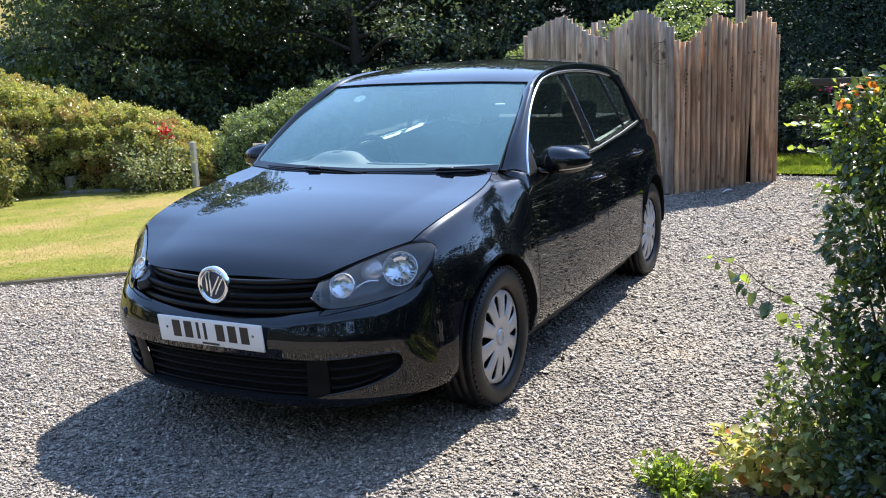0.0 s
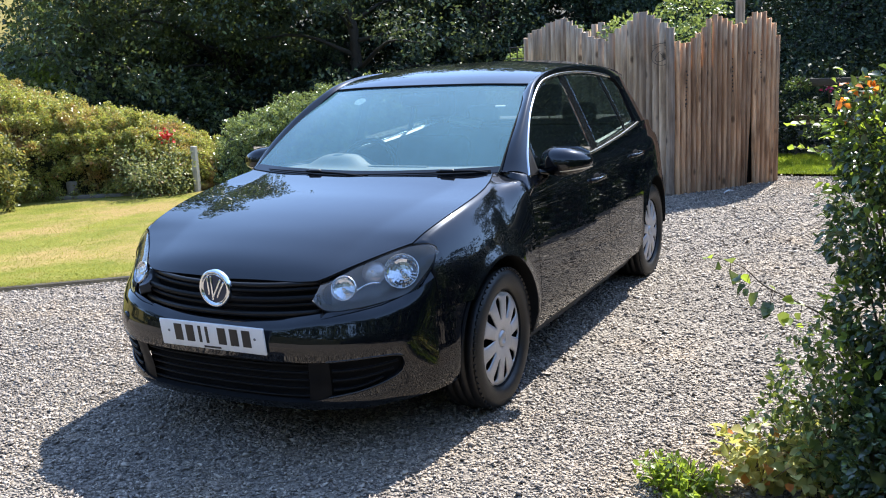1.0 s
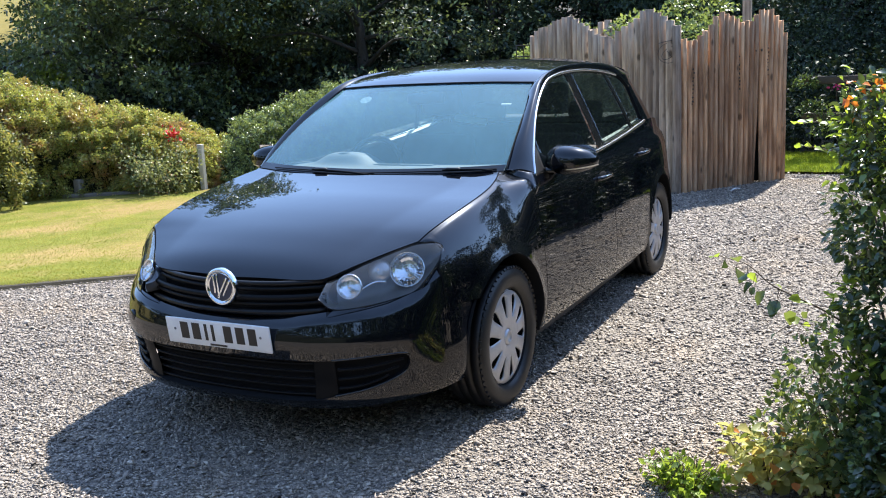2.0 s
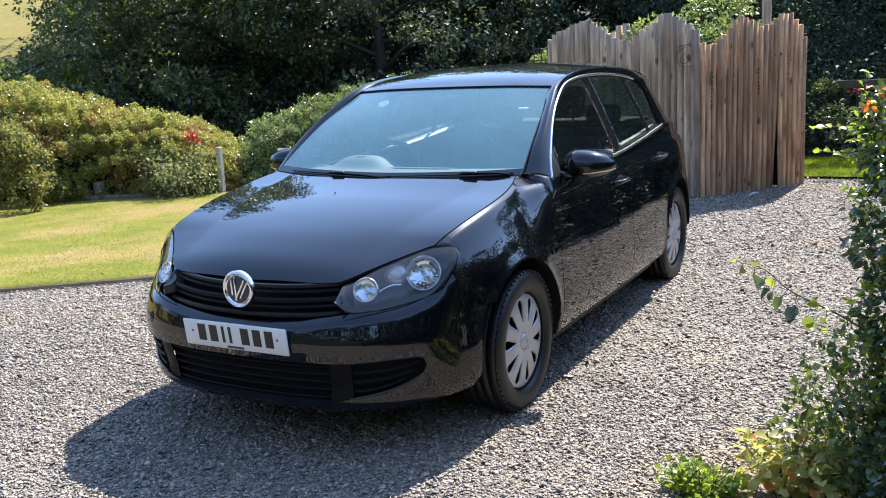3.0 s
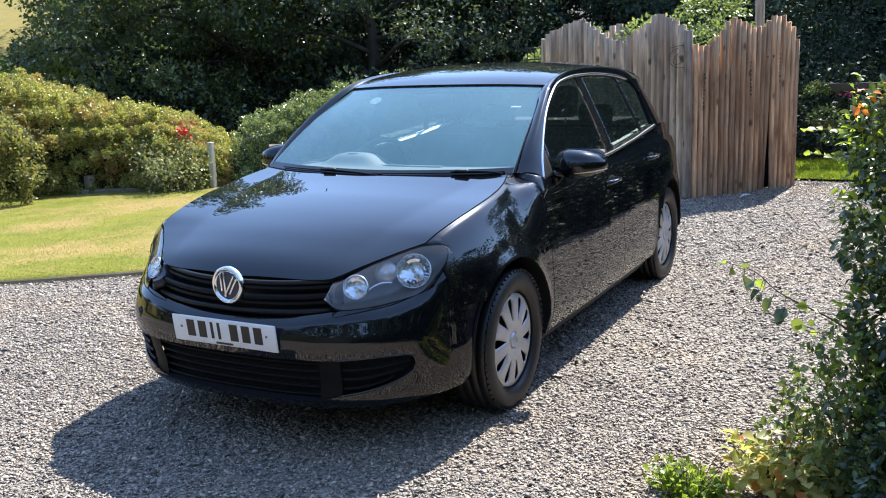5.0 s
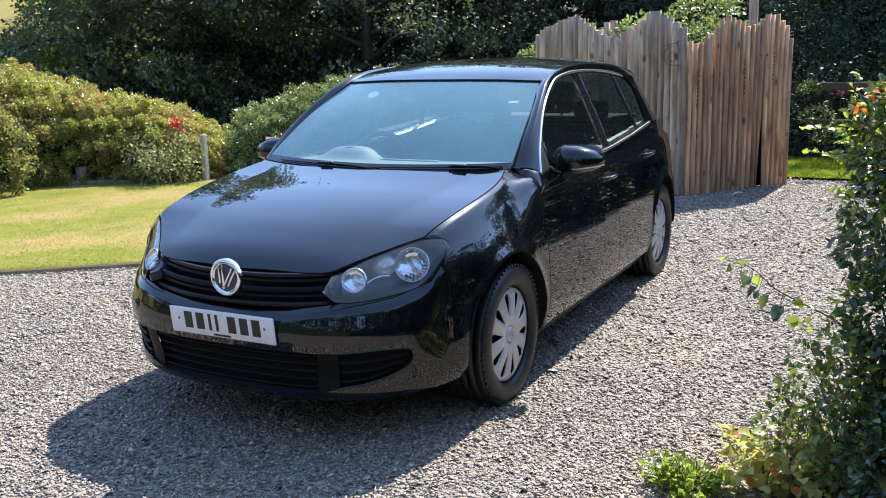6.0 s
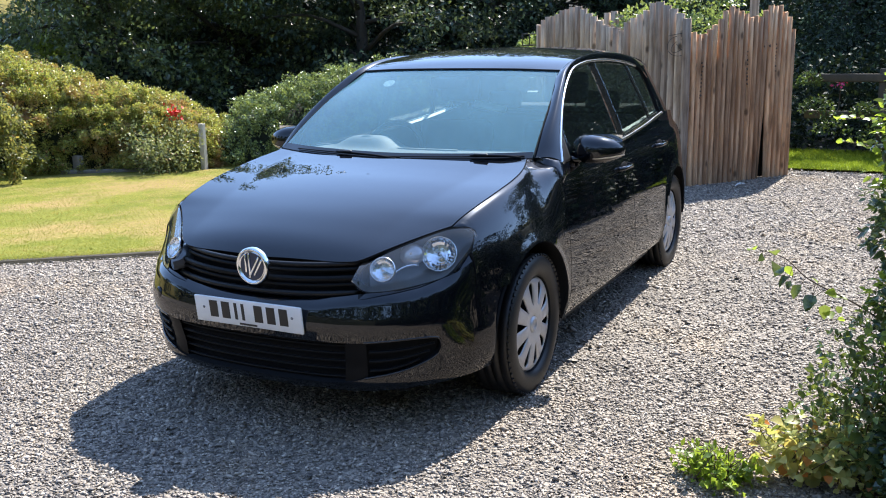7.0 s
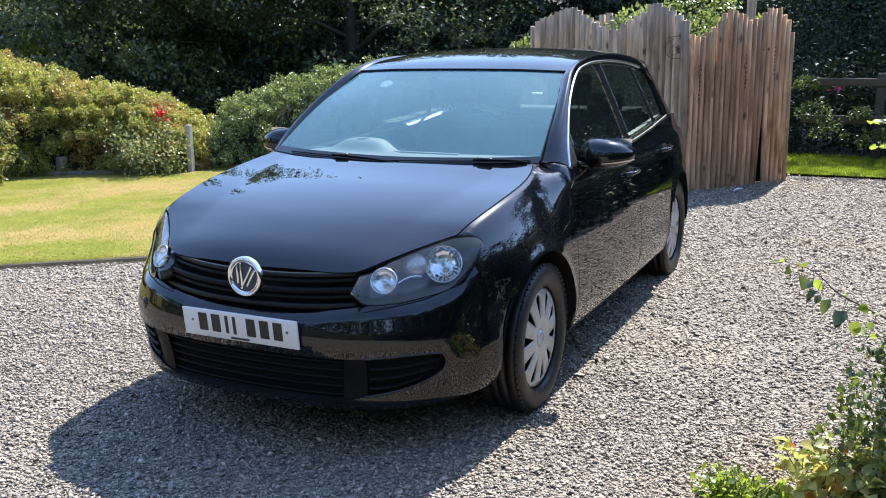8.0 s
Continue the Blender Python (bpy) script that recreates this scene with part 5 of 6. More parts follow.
TWIG = surface("twig_bark", (0.04, 0.028, 0.018), (0.12, 0.085, 0.055), 0.85, 6, 60, 0.4, 0.004)


def hedge(name, label, p, q, heights, thick, count, seed, size=0.055, base=-0.2, leaf=None, core_in=0.30, sprigs=0, full=3.4):
    """A clipped hedge from p to q: a core painted dark for inner shade and a coat of leaves over front, top and back.
    """
    r = np.random.default_rng(seed)
    p, q = np.array(p, float), np.array(q, float)
    d = q - p
    ln = np.linalg.norm(d)
    d = d / ln
    nrm = np.array((d[1], -d[0]))
    h = fn(*heights)
    hs = np.array([h(k / 200) for k in range(201)])
    ob = thing(name, label, "hedge", (p[0], p[1], base))

    def place(s, c, off):
        """s along, c round the section from front foot over the top to the back foot."""
        hh = np.interp(s, np.linspace(0, 1, 201), hs)
        a = c * math.pi
        k = 2 / full
        cx, cz = np.sign(np.cos(a)) * np.abs(np.cos(a)) ** k, np.abs(np.sin(a)) ** k
        lump = 0.05 * np.sin(s * ln * 3.1 + 2 * c) + 0.045 * np.sin(s * ln * 6.3 + c * 9) * np.sin(c * 7 + s * ln * 2.3) + 0.035 * np.sin(s * ln * 13.1 - c * 17) * np.sin(c * 21 + s * ln * 5) + 0.035 * np.sin(s * ln * 23 + c * 11) * np.sin(c * 37 - s * ln * 7)
        y = cx * (thick / 2 + lump) * (1 - off)
        z = cz * (hh + lump * 0.8) * (1 - off * 0.6)
        xy = np.outer(s * ln, d) + y[:, None] * nrm
        n = np.stack((nrm[0] * cx, nrm[1] * cx, 0.8 * cz**3), 1)
        return np.concatenate((xy, z[:, None]), 1), n

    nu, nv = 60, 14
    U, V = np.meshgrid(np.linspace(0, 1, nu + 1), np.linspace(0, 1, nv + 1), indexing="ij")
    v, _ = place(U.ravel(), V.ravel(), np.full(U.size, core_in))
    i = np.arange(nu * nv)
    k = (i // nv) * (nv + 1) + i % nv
    core = new("core", cloud_mesh("core", v, np.stack((k, k + nv + 1, k + nv + 2, k + 1), 1), HEDGE_SHADE))
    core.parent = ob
    if core_in > 0.4:
        bpy.data.objects.remove(core)
    tufts = max(count // 24, 10)
    c = np.where(r.uniform(0, 1, tufts) < 0.88, r.uniform(0.0, 0.62, tufts), r.uniform(0.62, 1, tufts))
    sa = r.uniform(0, 1, tufts)
    dents = np.sin(sa * ln * 11 + c * 23) * np.sin(sa * ln * 17 - c * 31) + 0.7 * np.sin(sa * ln * 29 + c * 57)
    kept = r.uniform(-1.2, 1.2, tufts) > dents
    sa, c, dents = sa[kept], c[kept], dents[kept]
    tufts = len(sa)
    middle, facing = place(sa, c, np.abs(r.normal(0, 0.12, tufts)) - 0.07 + 0.10 * dents)
    k = r.integers(0, tufts, count)
    way = r.normal(0, 1, (count, 3)) + facing[k] * 0.7
    way /= np.linalg.norm(way, axis=1)[:, None]
    reach = np.clip(r.lognormal(math.log(size * 1.75), 0.35, tufts), 0.03, 0.3)
    pl = middle[k] + way * (reach[k] * r.uniform(0.5, 1.0, count) ** 0.5)[:, None] * np.array((1.0, 1.0, 0.75))
    f = new("foliage", leaves("foliage", pl, way, size, leaf or HEDGE_LEAF, r, spread=0.8, level=1.1))
    f.parent = ob
    if sprigs:
        foot, way = place(r.uniform(0.02, 0.98, sprigs), r.uniform(0.28, 0.66, sprigs), np.full(sprigs, 0.0))
        way = way * 0.5 + r.normal(0, 0.35, (sprigs, 3)) + np.array((0, 0, 0.8))
        k = np.repeat(np.arange(sprigs), 9)
        far = r.uniform(0.0, 1.0, len(k)) * np.repeat(r.uniform(0.05, 0.17, sprigs), 9)
        f = tagged(new("sprig_growth", leaves("sprig_growth", foot[k] + way[k] * far[:, None], way[k] * 0.5, size, leaf or HEDGE_LEAF, r, spread=0.8)), kind="stuff")
        f.parent = ob
    return ob


hedge("hedge", "clipped mixed garden hedge with a sloping top", (-11.05, 4.33), (-6.70, 7.11), ((0, 1.73), (0.386, 1.53), (0.549, 1.32), (0.711, 1.11), (0.856, 0.88), (1.0, 0.60)), 2.0, 250000, 31, 0.034, sprigs=160, full=2.9)
hedge("hedge", "clipped garden hedge running on along the lawn", (-14.5, 2.1), (-11.0, 4.36), ((0, 2.05), (1.0, 1.80)), 2.1, 14000, 37, 0.09)
hedge("hedge", "clipped dark green hedge rising beyond the post", (-6.65, 7.20), (-2.4, 9.75), ((0, 0.74), (0.18, 1.10), (0.36, 1.29), (0.7, 1.36), (1.0, 1.33)), 1.8, 100000, 32, 0.036, leaf=PRIVET_LEAF, sprigs=150, full=2.3)
# taller box-shaped shrub standing proud of the hedge
hedge("shrub", "rounded yellow-green clipped shrub against the hedge", (-9.45, 3.22), (-7.62, 4.40), ((0, 1.12), (0.6, 1.11), (0.86, 1.02), (0.96, 0.85), (1.0, 0.30)), 0.66, 20000, 33, 0.05, core_in=0.42, leaf=leaf_mat("golden_hedge_leaf", (0.03, 0.045, 0.018), (0.18, 0.20, 0.075), (0.40, 0.38, 0.11), 0.40, 0.45, spots=(0.34, 0.18, 0.06)))


def clump(name, label, at, radius, high, count, size, material, seed, category="shrub", wide=0.55, lift=0.0):
    """A loose shrub: stems from one foot and leaves in tufts at their ends."""
    r = np.random.default_rng(seed)
    ob = thing(name, label, category, at)
    stems = bmesh.new()
    tips = []
    for k in range(22):
        a, rr = r.uniform(0, math.tau), math.sqrt(r.uniform(0, 1))
        tip = Vector((math.cos(a) * rr * radius[0], math.sin(a) * rr * radius[1], high * (lift + (1 - lift) * r.uniform(0.45, 1.0)) * (1 - 0.35 * rr * rr)))
        tube(spline((r.normal(0, 0.04), r.normal(0, 0.04), -0.02), tip * 0.5 + Vector((r.normal(0, 0.05), r.normal(0, 0.05), 0.08)), tip), lambda s: 0.0022 - 0.0013 * s, 6, 5, stems)
        tips.append((tip, k))
    tagged(part("twig_mass", stems, TWIG, ob), kind="stuff")
    T = np.array([t for t, _ in tips])
    base = T[r.integers(0, len(T), count)]
    s = r.uniform(0.35, 1.05, count)[:, None]
    pl = base * np.concatenate((s, s, s), 1) + r.normal(0, 1, (count, 3)) * np.array((radius[0], radius[1], high)) * 0.13
    pl[:, 2] = np.maximum(pl[:, 2], 0.02)
    out = pl / (np.array((radius[0], radius[1], high)) + 1e-6)
    out = out / (np.linalg.norm(out, axis=1)[:, None] + 1e-6)
    f = new("foliage", leaves("foliage", pl, out, size, material, r, wide, detail=size > 0.04))
    f.parent = ob
    return ob


ROSE_LEAF = leaf_mat("pale_shrub_leaf", (0.07, 0.09, 0.04), (0.27, 0.29, 0.14), (0.45, 0.48, 0.20), 0.3, 0.42, spots=(0.42, 0.22, 0.14))
clump("rose_bush", "pale green rose bush at the hedge foot", (-6.55, 5.72, -0.2), (0.56, 0.5), 0.86, 4200, 0.043, ROSE_LEAF, 41, "bush")
RED = plain("red_petals", (0.72, 0.03, 0.02), 0.6)
PINK = plain("pink_petals", (0.62, 0.06, 0.22), 0.6)


def bloom(name, label, at, spread, count, size, material, seed):
    r = np.random.default_rng(seed)
    ob = thing(name, label, "flower", at)
    pl = r.normal(0, 1, (count, 3)) * np.array(spread)
    f = tagged(new("petals", leaves("petals", pl, r.normal(0, 1, (count, 3)), size, material, r, 0.9)), kind="stuff")
    f.parent = ob
    part("stalk", tube(spline((0, 0, -0.35), (0.01, 0.0, -0.15), (0, 0, 0)), 0.006, 5, 5), TWIG, ob)
    return ob


bloom("red_flowers", "cluster of bright red blooms on the hedge top", (-6.58, 5.95, 0.66), (0.05, 0.05, 0.05), 80, 0.05, RED, 43)

# square post and low rail at the hedge foot
POST_WOOD = surface("grey_post_wood", (0.30, 0.27, 0.22), (0.58, 0.54, 0.46), 0.85, 4, 40, 0.4, 0.004, stretch=(4, 4, 0.5))
post = thing("fence_post", "short weathered square wooden post by the hedge", "post", (-6.20, 6.02, -0.2))
part("post", block((0.075, 0.06, 0.74), (0, 0, 0.34), 0.006), POST_WOOD, post, smooth=False)
OLD_WOOD = surface("dark_old_timber", (0.09, 0.075, 0.06), (0.24, 0.205, 0.165), 0.9, 4, 40, 0.4, 0.004)
low_rail = thing("timber_edging", "low weathered timber lying along the hedge foot", "timber", (-7.28, 5.42, -0.2))
part("timber", block((1.3, 0.10, 0.13), (0, 0, 0.07), 0.015), OLD_WOOD, low_rail)
low_rail.rotation_euler = (0, 0, math.atan2(0.507, 0.862))
stump = thing("fence_post", "grey stub of a post in the hedge foot", "post", (-7.70, 5.25, -0.2))
part("post", block((0.11, 0.10, 0.34), (0, 0, 0.15), 0.015), OLD_WOOD, stump)

# ---- trees ----
TREE_LEAF = leaf_mat("tree_leaf", (0.034, 0.054, 0.034), (0.080, 0.108, 0.056), (0.36, 0.44, 0.13), 0.22, 0.32, spec=0.5)
BARK = surface("tree_bark", (0.02, 0.016, 0.012), (0.06, 0.05, 0.038), 0.9, 3, 20, 0.6, 0.02, stretch=(4, 4, 0.6))


# Darker copy of the tree leaf, with the woodland shade put into its colour.
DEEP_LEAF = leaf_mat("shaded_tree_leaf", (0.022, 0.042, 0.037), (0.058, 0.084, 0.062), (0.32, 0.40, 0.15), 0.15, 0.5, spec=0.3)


def tree(label, at, high, wide, count, seed, leaf, low=0.12, size=0.105, group="trees behind the garden"):
    """Tapered trunk, limbs, and a crown of leaf tufts with gaps."""
    r = np.random.default_rng(seed)
    ob = thing("tree", label, "tree", at, group)
    wood = bmesh.new()
    top = Vector((r.normal(0, 0.3), r.normal(0, 0.3), high * 0.9))
    stem = spline((0, 0, -0.3), (r.normal(0, 0.15), r.normal(0, 0.15), high * 0.3), top * 0.7 + Vector((r.normal(0, 0.25), r.normal(0, 0.25), 0)), top)
    tube(stem, lambda s: 0.03 + 0.20 * (high / 10) * (1 - s) ** 1.2, 14, 9, wood)
    tufts = []
    limbs = 34
    for k in range(limbs):
        s = low + (0.95 - low) * (k + r.uniform(0, 1)) / limbs
        a = k * 2.4 + r.normal(0, 0.4)
        reach = wide * (0.55 + 0.6 * math.sin(math.pi * min(0.15 + 0.8 * s, 1.0))) * r.uniform(0.7, 1.1)
        p = stem(s)
        e = p + Vector((math.cos(a) * reach, math.sin(a) * reach, reach * r.uniform(-0.15, 0.35)))
        mid = p.lerp(e, 0.5) + Vector((0, 0, reach * 0.12))
        tube(spline(p, mid, e), lambda q, s=s: (0.05 * (1 - s) + 0.02) * (1 - 0.8 * q), 6, 5, wood)
        limb = spline(p, mid, e)
        for _ in range(7):
            tufts.append((limb(r.uniform(0.35, 1.0)) + Vector(r.normal(0, 0.30, 3)), r.uniform(0.28, 0.62)))
    part("trunk", wood, BARK, ob)
    C, R = np.array([t[0] for t in tufts]), np.array([t[1] for t in tufts])
    k = r.integers(0, len(C), count)
    way = r.normal(0, 1, (count, 3))
    way /= np.linalg.norm(way, axis=1)[:, None]
    pl = C[k] + way * (R[k] * r.uniform(0.45, 1.0, count) ** 0.5)[:, None] * np.array((1.0, 1.0, 0.7))
    f = new("crown", leaves("crown", pl, way, size, leaf, r, 0.6))
    f.parent = ob
    return ob


EYE_AT = Vector((2.4, -3.6, 0))
models = []
for seed, az, dist, high, wide in ((51, -46.6, 20.5, 7.4, 2.6), (52, -39.5, 22.0, 7.0, 2.7), (53, -32.0, 20.8, 7.2, 2.6), (54, -24.5, 23.0, 6.6, 2.7)):
    a = radians(az)
    x, y = EYE_AT.x + dist * math.sin(a), EYE_AT.y + dist * math.cos(a)
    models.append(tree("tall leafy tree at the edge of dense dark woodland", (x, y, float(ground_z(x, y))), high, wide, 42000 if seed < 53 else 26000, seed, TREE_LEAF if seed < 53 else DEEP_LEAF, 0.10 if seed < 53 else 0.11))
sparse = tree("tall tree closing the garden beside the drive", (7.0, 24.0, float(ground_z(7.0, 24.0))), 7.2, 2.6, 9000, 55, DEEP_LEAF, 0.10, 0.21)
rr = random.Random(5)


def plant_tree(az, dist, sc):
    a = radians(az)
    x, y = EYE_AT.x + dist * math.sin(a), EYE_AT.y + dist * math.cos(a)
    t2 = copy_thing(sparse if (dist > 27 and az > -35) or abs(az + 20) > 42 else rr.choice(models[2:]), Matrix.Translation((x, y, float(ground_z(x, y)))) @ Matrix.Rotation(rr.uniform(0, 6.28), 4, "Z"))
    t2.scale = (sc, sc, sc)


for az, dist, sc in ((-18, 23.5, 0.85), (-11, 22.0, 0.8), (-4, 20.5, 0.85), (3, 20.5, 0.85), (10, 21.0, 0.9), (-36, 25.5, 1.0), (-28.5, 25.5, 0.95), (-21, 26.5, 0.95), (-14.5, 25.5, 0.9), (-7.5, 24.5, 0.9), (-0.5, 24.5, 0.9), (6.5, 24.5, 0.9), (17, 22, 1.0), (27, 20, 0.62), (-32, 29, 1.1), (-24, 30, 1.1), (-16, 29, 1.1), (-8, 28, 1.0), (0, 28, 1.0)):
    plant_tree(az, dist, sc)
# unseen trees added beside and behind the camera, closing the place, cutting sky light
for az, dist, sc in ((98, 17, 1.6), (122, 17, 1.6), (142, 18, 1.7), (163, 19, 1.8), (184, 20, 1.8), (206, 19, 1.7), (228, 20, 1.7), (250, 22, 1.5), (272, 24, 1.2)):
    plant_tree(az, dist, sc)
# tall trees beside and behind the drive; some added to shade the back shrubs
for az, dist, sc in ((46, 17, 0.8), (62, 17, 0.9), (82, 18, 1.3), (-45, 34, 1.7), (-40, 35, 1.3), (-37.5, 34, 1.55), (-24, 33, 1.4), (-17, 33, 1.4), (-11, 33, 1.4), (1.5, 25, 1.75), (9, 24, 1.8), (-5.5, 28, 1.75)):
    plant_tree(az, dist, sc)

tall = copy_thing(models[3], Matrix.Translation((8.6, 19.5, float(ground_z(8.6, 19.5)))))
tall.scale = (2.0, 2.0, 2.1)

# clipped dark hedge added unseen behind the camera, to darken the bumper's reflection
hedge("hedge", "tall dark hedge added unseen behind the camera", (-17.0, -9.5), (7.5, -12.5), ((0, 2.3), (0.5, 2.5), (1.0, 2.4)), 1.4, 12000, 36, 0.14, 0.0, leaf_mat("unseen_hedge_leaf", (0.008, 0.015, 0.010), (0.03, 0.045, 0.02), (0.14, 0.20, 0.05), 0.1, 0.55, spec=0.14))

# low undergrowth under the trees; its near-black leaf colour holds the woodland shade
UNDER_LEAF = leaf_mat("undergrowth_shade_leaf", (0.016, 0.028, 0.026), (0.036, 0.052, 0.042), (0.12, 0.16, 0.07), 0.05, 0.7, spec=0.06)


def bank(name, label, spots, count, size, material, seed, high):
    r = np.random.default_rng(seed)
    S = np.array(spots, float)
    k = r.integers(0, len(S), count)
    way = r.normal(0, 1, (count, 3))
    way /= np.linalg.norm(way, axis=1)[:, None]
    way[:, 2] = np.abs(way[:, 2])
    pl = S[k][:, :3] + way * S[k][:, 3:4] * r.uniform(0.6, 1.0, count)[:, None] * np.array((1, 1, high))
    return tagged(new(name, leaves(name, pl, way, size, material, r, 0.6)), label, "undergrowth", kind="stuff")


spots = []
for k in range(240):
    a, d = radians(rr.uniform(-49.3, 30)), rr.uniform(20.0, 26.0)
    x, y = EYE_AT.x + d * math.sin(a), EYE_AT.y + d * math.cos(a)
    spots.append((x, y, float(ground_z(x, y)) + rr.uniform(0, 3.6) * (d - 19) / 7, rr.uniform(0.9, 1.7)))
bank("undergrowth", "tangled undergrowth and ivy under the trees, painted dark for woodland shade", spots, 100000, 0.14, UNDER_LEAF, 61, 0.9)
spots = []
for k in range(26):
    a, d = radians(rr.uniform(-56.0, -49.6)), rr.uniform(19.5, 23.0)
    x, y = EYE_AT.x + d * math.sin(a), EYE_AT.y + d * math.cos(a)
    spots.append((x, y, float(ground_z(x, y)) + rr.uniform(0.4, 1.7), rr.uniform(0.5, 0.9)))
bank("tall_grass", "sunlit rough green grass and weeds below the field", spots, 16000, 0.11, leaf_mat("rough_grass_leaf", (0.05, 0.085, 0.02), (0.17, 0.23, 0.05), (0.42, 0.5, 0.1), 0.4, 0.5), 65, 1.0)
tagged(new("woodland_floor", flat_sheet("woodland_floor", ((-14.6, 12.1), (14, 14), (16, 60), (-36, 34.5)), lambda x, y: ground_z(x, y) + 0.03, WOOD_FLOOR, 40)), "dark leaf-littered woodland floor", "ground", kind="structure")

# shrubs and rail fence beyond the back lawn
spots = [(x, 9.98 + rr.uniform(-0.15, 0.9), rr.choice((0.0, 0.0, 0.4)), rr.uniform(0.7, 1.1)) for x in np.linspace(-2.5, 7.5, 34)] + [(x, 12.2 + rr.uniform(-0.3, 0.6), rr.uniform(0.6, 1.6), rr.uniform(0.8, 1.3)) for x in np.linspace(-0.5, 7.5, 16)]
# Leaf colour set near black, so shrubs and mirrored hedges look shaded.
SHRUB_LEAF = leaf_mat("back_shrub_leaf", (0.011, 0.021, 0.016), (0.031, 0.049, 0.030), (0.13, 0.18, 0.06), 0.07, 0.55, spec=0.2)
bank("back_shrubs", "glossy garden shrubs behind the back lawn, darkened for shade", spots, 60000, 0.07, SHRUB_LEAF, 62, 1.35)
bed = tagged(new("shrub_bed", flat_sheet("shrub_bed", ((-2.5, 9.42), (7.5, 9.42), (7.5, 14.0), (-2.5, 14.0)), lambda x, y: 0.02 + 0 * x, WOOD_FLOOR, 20)), "dark soil bed under the back shrubs", "flower bed", kind="structure")
RAIL_WOOD = surface("brown_rail_wood", (0.035, 0.027, 0.018), (0.10, 0.078, 0.052), 0.85, 4, 40, 0.4, 0.004)
rails = thing("post_and_rail_fence", "rustic wooden post and rail fence in the shrubs", "fence", (0.75, 9.22, 0))
for x in (1.15, 2.9, 4.6):
    part("post", block((0.11, 0.11, 1.12), (x, 0, 0.53), 0.012), RAIL_WOOD, rails)
for z in (0.98, 0.52):
    part("rail", block((4.6, 0.05, 0.10), (2.55, -0.06, z), 0.012), RAIL_WOOD, rails)
bank("rail_shrub", "light-leaved low shrub growing through the rails", [(1.15, 9.05, 0.55, 0.22), (1.05, 9.1, 0.9, 0.16), (1.35, 9.0, 0.3, 0.25), (1.9, 9.0, 0.2, 0.3), (2.3, 9.05, 0.45, 0.3), (1.7, 9.05, 0.55, 0.14)], 1500, 0.05, leaf_mat("rail_shrub_leaf", (0.02, 0.04, 0.018), (0.07, 0.11, 0.04), (0.3, 0.4, 0.1), 0.25, 0.4), 64, 1.0)
bloom("pink_flowers", "small pink bloom among the shrubs", (1.40, 9.15, 0.90), (0.035, 0.035, 0.03), 22, 0.04, PINK, 44)
SCREEN_LEAF = leaf_mat("screen_shrub_leaf", (0.05, 0.085, 0.035), (0.19, 0.25, 0.10), (0.42, 0.50, 0.14), 0.30, 0.36)
# shrub with bright leaves standing behind the log screen
bank("screen_shrub", "bright-leaved shrub rising behind the log screen", [(x, y, z, s) for x, y, z, s in ((-0.9, 8.5, 1.5, 0.55), (-0.2, 8.6, 1.5, 0.5), (0.35, 8.7, 1.45, 0.45), (-2.0, 8.9, 1.55, 0.45), (-2.6, 9.2, 1.3, 0.4), (-0.3, 9.2, 1.9, 0.5))], 5600, 0.062, SCREEN_LEAF, 63, 0.8)

# ---- near border on the right ----
BORDER_LEAF = leaf_mat("border_leaf", (0.022, 0.042, 0.026), (0.062, 0.100, 0.050), (0.30, 0.40, 0.09), 0.13, 0.26, spec=0.6)
YOUNG_LEAF = leaf_mat("young_leaf", (0.08, 0.14, 0.03), (0.22, 0.30, 0.06), (0.55, 0.68, 0.08), 0.42, 0.4)
MID_LEAF = leaf_mat("mid_green_leaf", (0.04, 0.07, 0.03), (0.13, 0.18, 0.07), (0.44, 0.52, 0.10), 0.24, 0.34)
YELLOW_LEAF = leaf_mat("yellow_green_leaf", (0.26, 0.30, 0.10), (0.55, 0.52, 0.22), (0.75, 0.68, 0.22), 0.35, 0.45, spots=(0.5, 0.14, 0.04))
ORANGE_LEAF = leaf_mat("orange_leaf", (0.5, 0.10, 0.02), (0.75, 0.24, 0.05), (0.9, 0.3, 0.05), 0.45, 0.4)


def bush(name, label, at, lumps, count, size, material, seed, wide=0.55, aloft=False):
    """A dense shrub: leaves over a heap of rounded masses, stems inside."""
    r = np.random.default_rng(seed)
    ob = thing(name, label, "shrub", at)
    S = np.array(lumps, float)
    stems = bmesh.new()
    for x, y, z, rad in lumps:
        for _ in range(2 if aloft else 5):
            e = Vector((x, y, z)) + Vector(r.normal(0, 0.5, 3)) * rad
            foot = e + Vector((0.12, 0.08, -0.22)) if aloft else Vector((r.normal(0, 0.05), r.normal(0, 0.05), 0.0))
            tube(spline(foot, foot.lerp(e, 0.55) + Vector((0, 0, -0.02)), e), lambda s: (0.003 if aloft else 0.008) * (1 - 0.6 * s), 6, 5, stems)
    tagged(part("twig_mass", stems, TWIG, ob), kind="stuff")
    w = S[:, 3] ** 2
    k = r.choice(len(S), count, p=w / w.sum())
    way = r.normal(0, 1, (count, 3))
    way /= np.linalg.norm(way, axis=1)[:, None]
    lump = 1 + 0.12 * np.sin(way[:, 0] * 9 + k) * np.sin(way[:, 2] * 11 + 2 * k)
    pl = S[k, :3] + way * (S[k, 3] * lump * r.uniform(0.45, 1.0, count) ** 0.4)[:, None]
    pl[:, 2] = np.maximum(pl[:, 2], 0.01)
    f = new("foliage", leaves("foliage", pl, way, size, material, r, wide, detail=True))
    f.parent = ob
    return ob


